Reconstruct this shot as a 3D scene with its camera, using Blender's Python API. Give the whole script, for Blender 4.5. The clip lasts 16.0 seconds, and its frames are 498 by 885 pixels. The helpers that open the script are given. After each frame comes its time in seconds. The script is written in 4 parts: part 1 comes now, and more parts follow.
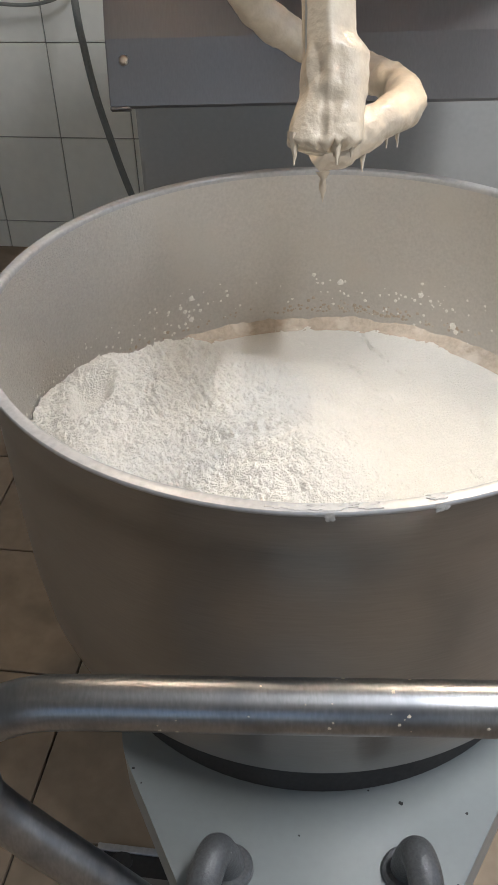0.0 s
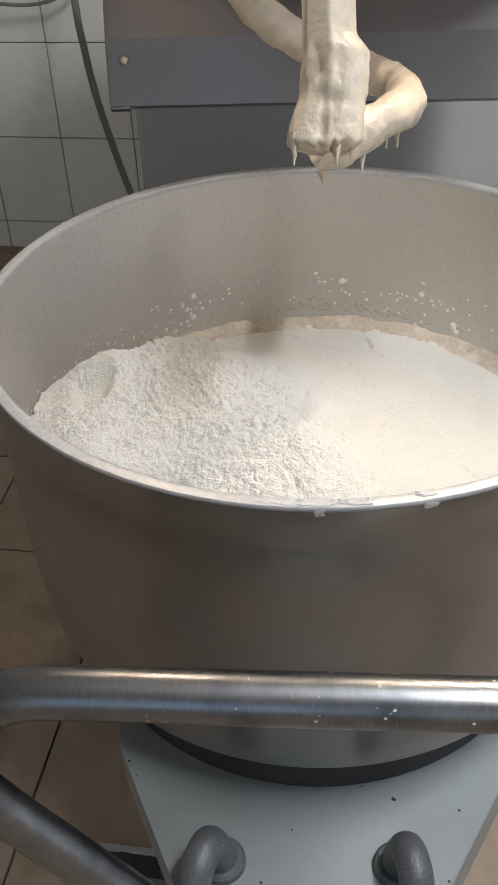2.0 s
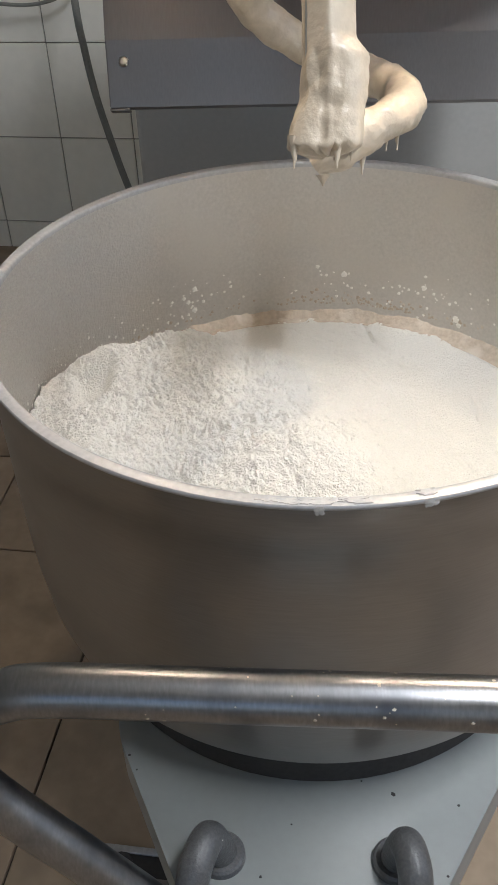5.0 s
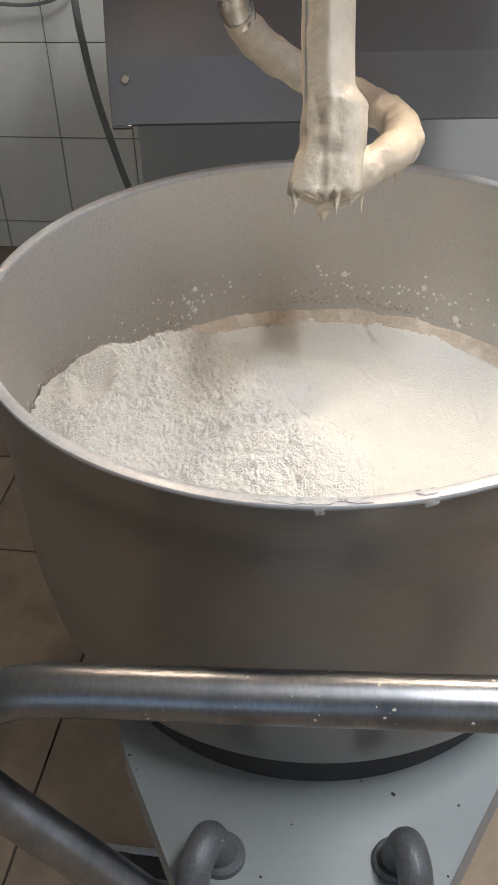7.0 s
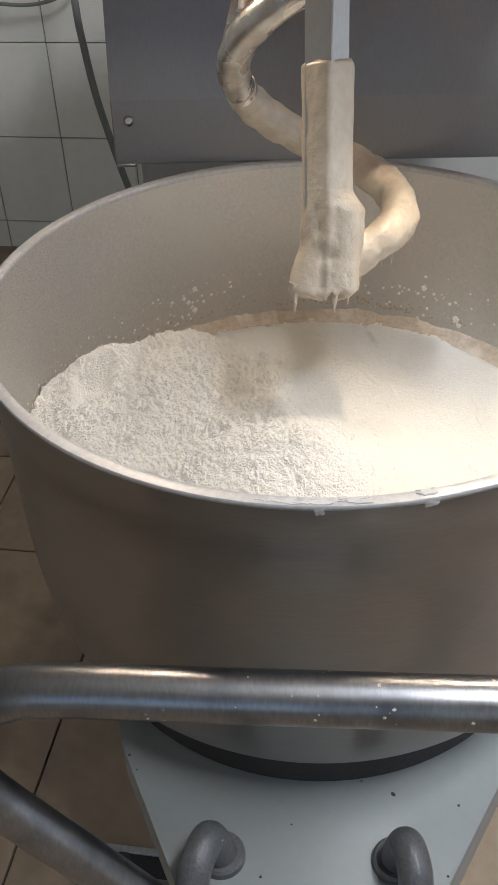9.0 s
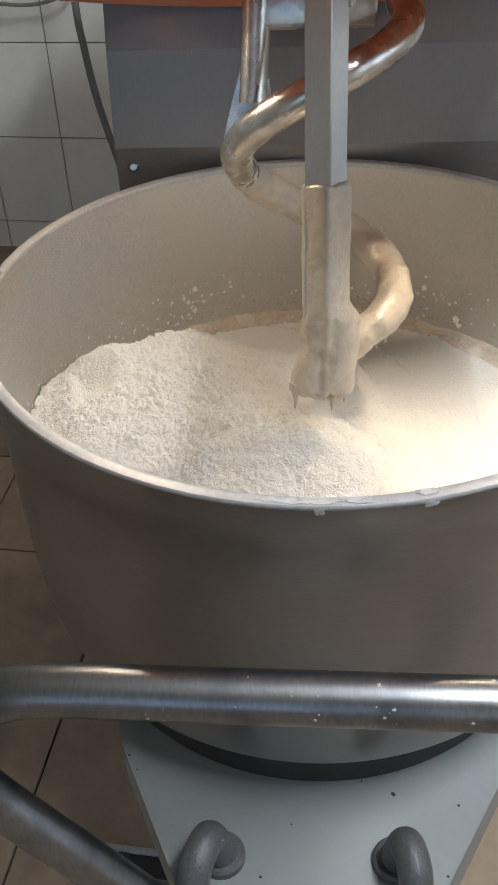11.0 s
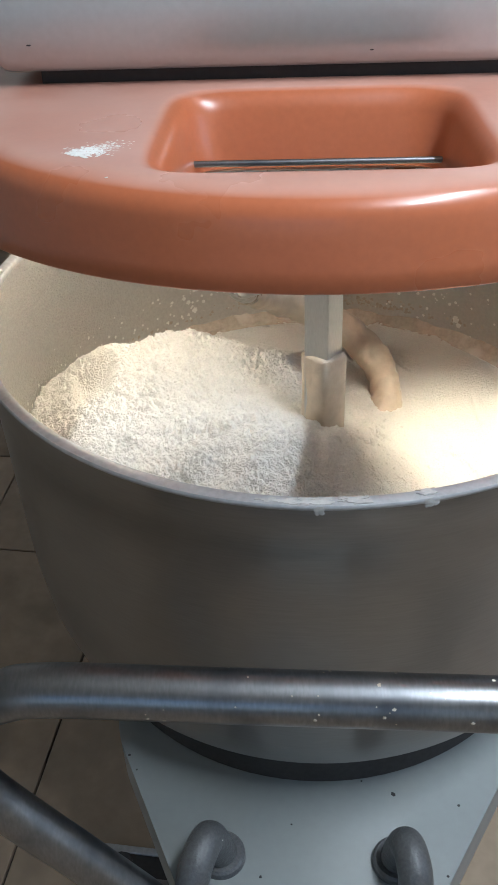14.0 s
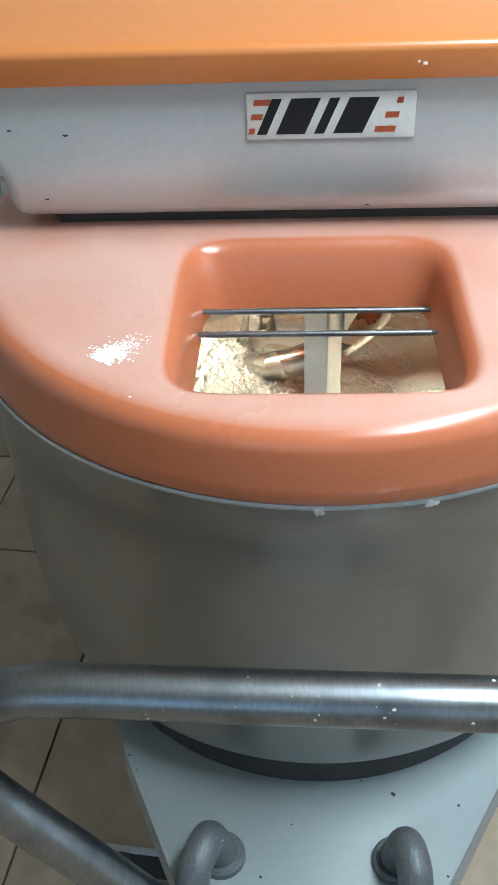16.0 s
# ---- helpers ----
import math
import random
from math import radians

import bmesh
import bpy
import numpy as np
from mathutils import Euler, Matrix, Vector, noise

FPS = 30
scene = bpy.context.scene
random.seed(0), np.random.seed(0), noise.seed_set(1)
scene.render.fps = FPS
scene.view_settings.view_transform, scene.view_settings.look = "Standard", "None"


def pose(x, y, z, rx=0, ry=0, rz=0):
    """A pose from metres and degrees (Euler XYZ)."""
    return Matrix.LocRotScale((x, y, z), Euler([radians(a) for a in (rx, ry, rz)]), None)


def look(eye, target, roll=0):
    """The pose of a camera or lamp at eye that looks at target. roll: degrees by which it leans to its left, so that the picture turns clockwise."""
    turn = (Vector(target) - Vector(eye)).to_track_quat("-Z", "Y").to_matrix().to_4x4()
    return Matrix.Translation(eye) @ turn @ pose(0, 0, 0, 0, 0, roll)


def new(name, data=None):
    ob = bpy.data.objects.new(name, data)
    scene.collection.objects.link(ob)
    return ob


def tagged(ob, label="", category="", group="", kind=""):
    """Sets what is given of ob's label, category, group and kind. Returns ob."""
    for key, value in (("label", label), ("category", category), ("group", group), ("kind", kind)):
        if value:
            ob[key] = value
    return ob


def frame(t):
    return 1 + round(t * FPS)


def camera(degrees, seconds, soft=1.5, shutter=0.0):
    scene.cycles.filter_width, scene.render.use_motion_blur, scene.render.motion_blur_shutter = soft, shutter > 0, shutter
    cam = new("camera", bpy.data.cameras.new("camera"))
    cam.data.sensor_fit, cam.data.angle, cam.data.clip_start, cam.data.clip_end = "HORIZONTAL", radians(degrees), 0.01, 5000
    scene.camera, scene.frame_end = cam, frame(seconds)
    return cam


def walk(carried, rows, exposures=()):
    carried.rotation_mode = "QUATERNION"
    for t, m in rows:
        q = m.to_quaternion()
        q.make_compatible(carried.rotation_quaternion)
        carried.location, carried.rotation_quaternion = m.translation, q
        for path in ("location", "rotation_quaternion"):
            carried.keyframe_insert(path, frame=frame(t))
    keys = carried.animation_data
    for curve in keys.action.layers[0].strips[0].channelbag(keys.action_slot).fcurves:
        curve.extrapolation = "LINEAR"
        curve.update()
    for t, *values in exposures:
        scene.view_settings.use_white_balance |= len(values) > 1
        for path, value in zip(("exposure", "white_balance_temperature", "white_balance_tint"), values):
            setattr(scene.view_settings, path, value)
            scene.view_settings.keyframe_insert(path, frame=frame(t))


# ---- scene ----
ZR = 0.95                       # height of the bowl's rim over the floor
PSI = -3.69                     # turn of the mixer against the camera's line
HY, HZ = 1.1, -0.0146 + ZR      # the head's hinge
ROOM = -9.5                     # turn of the room

cam = camera(29.93, 16.0, soft=0.9)
EYE = (-0.089, -0.985, ZR + 0.53)
VIEW = look(EYE, (EYE[0], EYE[1] + math.cos(0.657), EYE[2] - math.sin(0.657)), -2.49)
walk(cam, [(0, VIEW), (16, VIEW)],
     exposures=[(0, 0.1, 6000, 10), (9, 0.07, 5950, 10), (12, 0.08, 5780, 7), (13, 0.02, 5620, 6), (14, -0.02, 5450, 5), (15, 0.25, 5350, 0), (16, 0.62, 5200, -5)])

# ---- world and light ----
SUN_WAY = Vector((-0.415, 0.365, -1.0)).normalized()
world = bpy.data.worlds.new("sky")
scene.world = world
world.use_nodes = True
wn = world.node_tree.nodes
sky = wn.new("ShaderNodeTexSky")
sky.sky_type = "NISHITA"
sky.sun_disc = False
sky.sun_elevation = math.asin(-SUN_WAY.z)
sky.sun_rotation = math.atan2(-SUN_WAY.x, -SUN_WAY.y)
world.node_tree.links.new(sky.outputs[0], wn["Background"].inputs[0])
wn["Background"].inputs[1].default_value = 0.12

sun = new("sun", bpy.data.lights.new("sun", "SUN"))
sun.data.energy = 2.0
sun.data.angle = radians(2.6)
sun.data.color = (1.0, 0.96, 0.9)
sun.matrix_world = look((0, 0, 6), Vector((0, 0, 6)) + SUN_WAY)

ROOM_M = pose(0, 0, 0, 0, 0, ROOM)


def window_light(name, place, toward, sx, sy, watts, colour):
    lamp = new(name, bpy.data.lights.new(name, "AREA"))
    lamp.data.shape, lamp.data.size, lamp.data.size_y = "RECTANGLE", sx, sy
    lamp.data.energy, lamp.data.color = watts, colour
    lamp.matrix_world = ROOM_M @ look(place, toward)
    return lamp


window_light("window_daylight", (2.36, -0.7, 1.8), (0, -0.5, 1.3), 1.9, 1.3, 10, (0.86, 0.93, 1.0))
# weak fill light added from behind the camera, set in an assumed doorway
window_light("front_fill", (-0.2, -3.06, 1.5), (0, 0, 1.2), 1.6, 1.6, 0.5, (0.86, 0.93, 1.0))
TUBE_X, TUBE_Y, TUBE_Z = 0.84, -0.60, 2.9      # the ceiling tube, in the room
window_light("ceiling_tube", (TUBE_X, TUBE_Y, TUBE_Z - 0.02), (TUBE_X, TUBE_Y, 0), 0.04, 1.2, 54, (1.0, 0.975, 0.94))


# ---- materials ----
def material(name, colour, rough=0.5, metal=0.0, grain=60.0, vary=0.12, bump=0.1, dist=0.002,
             rough_vary=0.1, stain=None, stain_scale=4.0, stain_cut=0.6, stretch=(1, 1, 1), coat=0.0, rand=0.0):
    """A surface with a fine grain, broad stains, uneven gloss and fine relief, in metres."""
    m = bpy.data.materials.new(name)
    m.use_nodes = True
    nt = m.node_tree
    n, l = nt.nodes, nt.links
    b = n["Principled BSDF"]
    co = n.new("ShaderNodeTexCoord")
    mp = n.new("ShaderNodeMapping")
    mp.inputs["Scale"].default_value = stretch
    l.new(co.outputs["Object"], mp.inputs[0])
    fine = n.new("ShaderNodeTexNoise")
    fine.inputs["Scale"].default_value = grain
    fine.inputs["Detail"].default_value = 5
    l.new(mp.outputs[0], fine.inputs["Vector"])
    broad = n.new("ShaderNodeTexNoise")
    broad.inputs["Scale"].default_value = stain_scale
    broad.inputs["Detail"].default_value = 4
    l.new(co.outputs["Object"], broad.inputs["Vector"])
    ramp = n.new("ShaderNodeValToRGB")
    e = ramp.color_ramp.elements
    e[0].position, e[1].position = 0.25, 0.75
    e[0].color = (*[c * (1 - vary) for c in colour], 1)
    e[1].color = (*[min(1, c * (1 + vary)) for c in colour], 1)
    l.new(fine.outputs["Fac"], ramp.inputs[0])
    out = ramp.outputs[0]
    mix = n.new("ShaderNodeMix")
    mix.data_type = "RGBA"
    cut = n.new("ShaderNodeValToRGB")
    cut.color_ramp.elements[0].position = stain_cut
    cut.color_ramp.elements[1].position = min(1.0, stain_cut + 0.18)
    l.new(broad.outputs["Fac"], cut.inputs[0])
    l.new(cut.outputs[0], mix.inputs[0])
    l.new(out, mix.inputs[6])
    mix.inputs[7].default_value = (*(stain or [c * (1 - vary) for c in colour]), 1)
    out = mix.outputs[2]
    if rand:
        info = n.new("ShaderNodeObjectInfo")
        hsv = n.new("ShaderNodeHueSaturation")
        mr = n.new("ShaderNodeMapRange")
        mr.inputs[3].default_value, mr.inputs[4].default_value = 1 - rand, 1 + rand
        l.new(info.outputs["Random"], mr.inputs[0])
        l.new(mr.outputs[0], hsv.inputs["Value"])
        l.new(out, hsv.inputs["Color"])
        out = hsv.outputs[0]
    l.new(out, b.inputs["Base Color"])
    rr = n.new("ShaderNodeMapRange")
    rr.inputs[3].default_value, rr.inputs[4].default_value = max(0.03, rough - rough_vary), min(1, rough + rough_vary)
    l.new(broad.outputs["Fac"], rr.inputs[0])
    l.new(rr.outputs[0], b.inputs["Roughness"])
    b.inputs["Metallic"].default_value = metal
    b.inputs["Coat Weight"].default_value = coat
    b.inputs["Coat Roughness"].default_value = 0.15
    if bump:
        bp = n.new("ShaderNodeBump")
        bp.inputs["Strength"].default_value = bump
        bp.inputs["Distance"].default_value = dist
        l.new(fine.outputs["Fac"], bp.inputs["Height"])
        l.new(bp.outputs[0], b.inputs["Normal"])
    return m


STEEL_BOWL = material("brushed_bowl_steel", (0.31, 0.302, 0.29), 0.31, 1.0, 40, 0.06, 0.03, 0.0006, 0.08,
                      (0.25, 0.245, 0.235), 3.0, 0.55, (1, 1, 14))
STEEL_INNER = material("floury_inner_steel", (0.57, 0.545, 0.51), 0.5, 0.85, 220, 0.08, 0.08, 0.0010, 0.1,
                       (0.60, 0.57, 0.52), 5.0, 0.55)
STEEL_RIM = material("worn_rim_steel", (0.46, 0.46, 0.465), 0.5, 0.5, 160, 0.12, 0.15, 0.0006, 0.1,
                     (0.54, 0.535, 0.525), 12.0, 0.6)
STEEL_TUBE = material("scratched_tube_steel", (0.27, 0.272, 0.28), 0.34, 1.0, 75, 0.14, 0.10, 0.0006, 0.14,
                      (0.15, 0.155, 0.17), 14.0, 0.50, (5, 1.6, 1.6))
STEEL_HOOK = material("polished_hook_steel", (0.60, 0.58, 0.55), 0.28, 1.0, 80, 0.14, 0.25, 0.0015, 0.14,
                      (0.42, 0.38, 0.32), 26.0, 0.52)
STEEL_BAR = material("milled_bar_steel", (0.50, 0.50, 0.49), 0.42, 1.0, 120, 0.07, 0.05, 0.0005, 0.08,
                     (0.56, 0.55, 0.52), 25.0, 0.6, (6, 6, 1))
STEEL_PANEL = material("satin_panel_steel", (0.225, 0.215, 0.218), 0.40, 0.8, 30, 0.05, 0.02, 0.0005, 0.06,
                       (0.205, 0.195, 0.197), 3.0, 0.6, (14, 14, 1))
GREY_PAINT = material("light_grey_paint", (0.60, 0.61, 0.62), 0.38, 0.0, 90, 0.03, 0.05, 0.0006, 0.07,
                      (0.55, 0.55, 0.55), 6.0, 0.62, coat=0.2)
BODY_PAINT = material("silver_grey_body_paint", (0.50, 0.50, 0.50), 0.36, 0.35, 120, 0.04, 0.05, 0.0005, 0.06,
                      (0.47, 0.46, 0.45), 6.0, 0.6, coat=0.2)
COLUMN_PAINT = material("grey_column_paint", (0.42, 0.42, 0.405), 0.45, 0.2, 100, 0.04, 0.05, 0.0005, 0.06,
                        (0.48, 0.48, 0.46), 4.0, 0.6)
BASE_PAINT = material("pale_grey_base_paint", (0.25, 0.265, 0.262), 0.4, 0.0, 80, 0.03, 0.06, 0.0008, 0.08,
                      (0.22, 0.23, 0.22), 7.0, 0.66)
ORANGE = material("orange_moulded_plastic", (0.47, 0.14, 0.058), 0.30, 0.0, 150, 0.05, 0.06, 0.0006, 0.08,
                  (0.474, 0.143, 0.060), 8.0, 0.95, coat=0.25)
ORANGE_CAP = material("orange_cap_paint", (0.56, 0.195, 0.05), 0.36, 0.0, 120, 0.04, 0.05, 0.0006, 0.07,
                      (0.57, 0.205, 0.06), 6.0, 0.62, coat=0.2)


def whitened(m, sheen, most):
    """Paints the pale sheen of bright upper sides into a surface's colour, unevenly."""
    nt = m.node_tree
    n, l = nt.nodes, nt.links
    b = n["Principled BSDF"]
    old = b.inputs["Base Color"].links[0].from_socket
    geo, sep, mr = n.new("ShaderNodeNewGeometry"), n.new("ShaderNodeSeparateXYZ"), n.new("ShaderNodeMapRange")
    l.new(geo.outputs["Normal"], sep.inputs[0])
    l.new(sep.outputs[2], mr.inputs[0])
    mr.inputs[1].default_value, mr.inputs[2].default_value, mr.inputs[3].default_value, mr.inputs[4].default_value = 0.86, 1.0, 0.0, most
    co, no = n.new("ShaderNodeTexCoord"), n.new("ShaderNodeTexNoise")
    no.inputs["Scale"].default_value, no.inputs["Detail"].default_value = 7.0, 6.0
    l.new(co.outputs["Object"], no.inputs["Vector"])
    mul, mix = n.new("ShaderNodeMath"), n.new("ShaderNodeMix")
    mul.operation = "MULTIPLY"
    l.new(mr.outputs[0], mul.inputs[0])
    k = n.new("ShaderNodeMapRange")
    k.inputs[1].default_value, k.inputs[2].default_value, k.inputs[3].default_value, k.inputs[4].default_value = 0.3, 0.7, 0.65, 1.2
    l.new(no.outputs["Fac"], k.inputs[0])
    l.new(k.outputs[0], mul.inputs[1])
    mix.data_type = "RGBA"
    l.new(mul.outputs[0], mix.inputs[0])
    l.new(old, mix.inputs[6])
    mix.inputs[7].default_value = (*sheen, 1)
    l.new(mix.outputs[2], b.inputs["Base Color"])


# reflected brightness on the guard's top, mixed into the orange as a pale tint
whitened(ORANGE, (0.80, 0.66, 0.60), 0.36)


def damp_side(m):
    """Beads of condensation on one side of the bowl's inner wall."""
    nt = m.node_tree
    n, l = nt.nodes, nt.links
    b = n["Principled BSDF"]
    co, sep, mr = n.new("ShaderNodeTexCoord"), n.new("ShaderNodeSeparateXYZ"), n.new("ShaderNodeMapRange")
    l.new(co.outputs["Object"], sep.inputs[0])
    l.new(sep.outputs[0], mr.inputs[0])
    mr.inputs[1].default_value, mr.inputs[2].default_value, mr.inputs[3].default_value, mr.inputs[4].default_value = -0.20, -0.36, 0.03, 0.75
    vo, bp = n.new("ShaderNodeTexVoronoi"), n.new("ShaderNodeBump")
    vo.inputs["Scale"].default_value = 320.0
    l.new(co.outputs["Object"], vo.inputs["Vector"])
    bp.invert = True
    bp.inputs["Distance"].default_value = 0.003
    l.new(mr.outputs[0], bp.inputs["Strength"])
    l.new(vo.outputs["Distance"], bp.inputs["Height"])
    l.new(b.inputs["Normal"].links[0].from_socket, bp.inputs["Normal"])
    l.new(bp.outputs[0], b.inputs["Normal"])


damp_side(STEEL_INNER)


def brushed_round(m, amount):
    """Brushing that runs round the upright axis and draws reflections out upwards and downwards."""
    nt = m.node_tree
    tan = nt.nodes.new("ShaderNodeTangent")
    tan.direction_type, tan.axis = "RADIAL", "Z"
    b = nt.nodes["Principled BSDF"]
    b.inputs["Anisotropic"].default_value = amount
    b.inputs["Anisotropic Rotation"].default_value = 0.25
    nt.links.new(tan.outputs[0], b.inputs["Tangent"])


brushed_round(STEEL_BOWL, 0.8)
FLOUR = material("loose_flour", (0.79, 0.77, 0.715), 0.95, 0.0, 430, 0.10, 1.0, 0.0055, 0.03,
                 (0.82, 0.80, 0.75), 14.0, 0.55)
FLOUR_SPECK = material("flour_specks", (0.82, 0.80, 0.75), 0.9, 0.0, 300, 0.06, 0.3, 0.002, 0.05)
DOUGH = material("wet_dough", (0.53, 0.45, 0.345), 0.40, 0.0, 90, 0.09, 0.5, 0.004, 0.12,
                 (0.60, 0.525, 0.415), 22.0, 0.52, coat=0.18)
DOUGH_DRY = material("dried_dough", (0.52, 0.46, 0.37), 0.7, 0.0, 150, 0.12, 0.4, 0.003, 0.1,
                     (0.70, 0.64, 0.54), 30.0, 0.5)
FLAKE = material("greyish_dried_flour_paste", (0.50, 0.485, 0.46), 0.8, 0.0, 200, 0.12, 0.4, 0.002, 0.1,
                 (0.36, 0.35, 0.34), 60.0, 0.52)
DOUGH_CRUST = material("brownish_dough_crust", (0.46, 0.39, 0.31), 0.75, 0.0, 150, 0.15, 0.4, 0.003, 0.1,
                       (0.58, 0.52, 0.44), 35.0, 0.5)
RUBBER = material("dark_rubber", (0.045, 0.042, 0.04), 0.7, 0.0, 150, 0.2, 0.1, 0.001, 0.1)
HAMMERED = material("dark_grey_hammered_coating", (0.13, 0.132, 0.135), 0.42, 0.3, 300, 0.2, 0.4, 0.002, 0.1,
                    (0.11, 0.11, 0.11), 20.0, 0.6)
TILE_WALL = material("glazed_wall_tile", (0.86, 0.85, 0.79), 0.25, 0.0, 30, 0.03, 0.03, 0.001, 0.08,
                     (0.72, 0.73, 0.68), 3.0, 0.6, rand=0.03)
GROUT = material("grey_grout", (0.32, 0.31, 0.285), 0.9, 0.0, 200, 0.15, 0.3, 0.002, 0.05)
TILE_FLOOR = material("brown_floor_tile", (0.33, 0.25, 0.175), 0.5, 0.0, 35, 0.12, 0.12, 0.0015, 0.12,
                      (0.20, 0.155, 0.11), 5.0, 0.5, rand=0.07)
GROUT_DARK = material("dark_floor_grout", (0.07, 0.06, 0.05), 0.9, 0.0, 200, 0.2, 0.3, 0.002, 0.05)
PLASTER = material("painted_plaster", (0.68, 0.67, 0.63), 0.8, 0.0, 60, 0.05, 0.15, 0.002, 0.05)
ASPHALT = material("yard_asphalt", (0.055, 0.053, 0.05), 0.85, 0.0, 80, 0.2, 0.3, 0.004, 0.08)
CABLE = material("grey_cable_sheath", (0.22, 0.225, 0.215), 0.5, 0.0, 150, 0.1, 0.08, 0.0006, 0.08)
DARK = material("dark_gap", (0.03, 0.028, 0.027), 0.7, 0.0, 150, 0.2, 0.1, 0.001, 0.1)
BADGE_WHITE = material("badge_white", (0.62, 0.60, 0.57), 0.35, 0.0, 200, 0.05, 0.05, 0.0004, 0.05)
BADGE_BLACK = material("badge_black", (0.03, 0.03, 0.035), 0.4, 0.0, 200, 0.1, 0.05, 0.0004, 0.05)
BADGE_ORANGE = material("badge_orange", (0.62, 0.17, 0.07), 0.4, 0.0, 200, 0.06, 0.05, 0.0004, 0.05)
FRAME_WHITE = material("window_frame_paint", (0.75, 0.75, 0.73), 0.4, 0.0, 80, 0.04, 0.05, 0.0008, 0.05)



def glow(name, strength, colour=(1.0, 0.80, 0.54)):
    m = bpy.data.materials.new(name)
    m.use_nodes = True
    b = m.node_tree.nodes["Principled BSDF"]
    b.inputs["Emission Color"].default_value = (*colour, 1)
    b.inputs["Emission Strength"].default_value = strength
    return m


LAMP = glow("warm_lamp_lens", 1250.0)
LAMP_DIM = glow("dim_warm_lamp_lens", 950.0)
TUBE = glow("cool_tube_glass", 12.0, (0.95, 0.97, 1.0))


# ---- mesh helpers ----
def mesh_object(name, bm, mats, parent=None, label="", smooth=True, sharp=35.0):
    bmesh.ops.recalc_face_normals(bm, faces=bm.faces)
    me = bpy.data.meshes.new(name)
    for f in bm.faces:
        f.smooth = smooth
    if smooth:
        for e in bm.edges:
            if len(e.link_faces) == 2 and e.calc_face_angle(0.0) > radians(sharp):
                e.smooth = False
    bm.to_mesh(me)
    bm.free()
    for m in (mats if isinstance(mats, (list, tuple)) else [mats]):
        me.materials.append(m)
    ob = new(name, me)
    if parent:
        ob.parent = parent
    if label:
        tagged(ob, label)
    return ob


def part(name, bm, mat, parent, label="", smooth=True, sharp=35.0):
    return mesh_object(name, bm, mat, parent, label, smooth, sharp)


def thing(name, m, label, category, group="", kind=""):
    ob = new(name)
    ob.matrix_world = m
    return tagged(ob, label, category, group, kind)


def lathe(profile, n=96, close=False, centre=(0, 0)):
    """A turned shape from (radius, height) pairs."""
    bm = bmesh.new()
    rings = []
    for r, z in profile:
        if r < 1e-6:
            rings.append([bm.verts.new((centre[0], centre[1], z))])
        else:
            rings.append([bm.verts.new((centre[0] + r * math.cos(2 * math.pi * i / n),
                                        centre[1] + r * math.sin(2 * math.pi * i / n), z)) for i in range(n)])
    pairs = list(zip(rings, rings[1:])) + ([(rings[-1], rings[0])] if close else [])
    for a, b in pairs:
        for i in range(n):
            j = (i + 1) % n
            if len(a) == 1 and len(b) > 1:
                bm.faces.new((a[0], b[j], b[i]))
            elif len(b) == 1 and len(a) > 1:
                bm.faces.new((a[i], a[j], b[0]))
            elif len(a) > 1:
                bm.faces.new((a[i], a[j], b[j], b[i]))
    return bm


def smooth_path(pts, steps=8):
    """A Catmull-Rom line through the points."""
    p = [Vector(q) for q in pts]
    p = [2 * p[0] - p[1]] + p + [2 * p[-1] - p[-2]]
    out = []
    for i in range(1, len(p) - 2):
        a, b, c, d = p[i - 1:i + 3]
        for k in range(steps):
            t = k / steps
            out.append(0.5 * (2 * b + (c - a) * t + (2 * a - 5 * b + 4 * c - d) * t * t + (3 * b - a - 3 * c + d) * t ** 3))
    return out + [p[-2]]


def sweep(path, radius, n=20, bm=None, wobble=0.0, seed=0.0):
    """A round rod along a path; radius is a number or a function of 0..1."""
    bm = bm or bmesh.new()
    path = [Vector(q) for q in path]
    up = Vector((0.13, 0.31, 0.94))
    rings = []
    side = None
    for i, q in enumerate(path):
        d = (path[min(i + 1, len(path) - 1)] - path[max(i - 1, 0)]).normalized()
        if side is None:
            side = d.cross(up).normalized()
        side = (side - d * side.dot(d)).normalized()
        other = d.cross(side)
        r = radius(i / (len(path) - 1)) if callable(radius) else radius
        ring = []
        for k in range(n):
            a = 2 * math.pi * k / n
            w = side * math.cos(a) + other * math.sin(a)
            rr = r
            if wobble:
                rr += wobble * noise.noise((q + w * r) * 45 + Vector((seed, 0, 0))) + \
                    0.4 * wobble * noise.noise((q + w * r) * 120)
            ring.append(bm.verts.new(q + w * rr))
        rings.append(ring)
    for a, b in zip(rings, rings[1:]):
        for k in range(n):
            j = (k + 1) % n
            bm.faces.new((a[k], a[j], b[j], b[k]))
    bm.faces.new(rings[0][::-1])
    bm.faces.new(rings[-1])
    return bm


def prism(poly, z0, z1, bevel=0.0, seg=2, bm=None):
    """An upright block on a plan."""
    bm = bm or bmesh.new()
    lo = [bm.verts.new((x, y, z0)) for x, y in poly]
    hi = [bm.verts.new((x, y, z1)) for x, y in poly]
    n = len(poly)
    fs = [bm.faces.new(lo[::-1]), bm.faces.new(hi)]
    fs += [bm.faces.new((lo[i], lo[(i + 1) % n], hi[(i + 1) % n], hi[i])) for i in range(n)]
    if bevel:
        es = {e for f in fs for e in f.edges}
        bmesh.ops.bevel(bm, geom=list(es), offset=bevel, segments=seg, affect="EDGES", profile=0.5)
    return bm


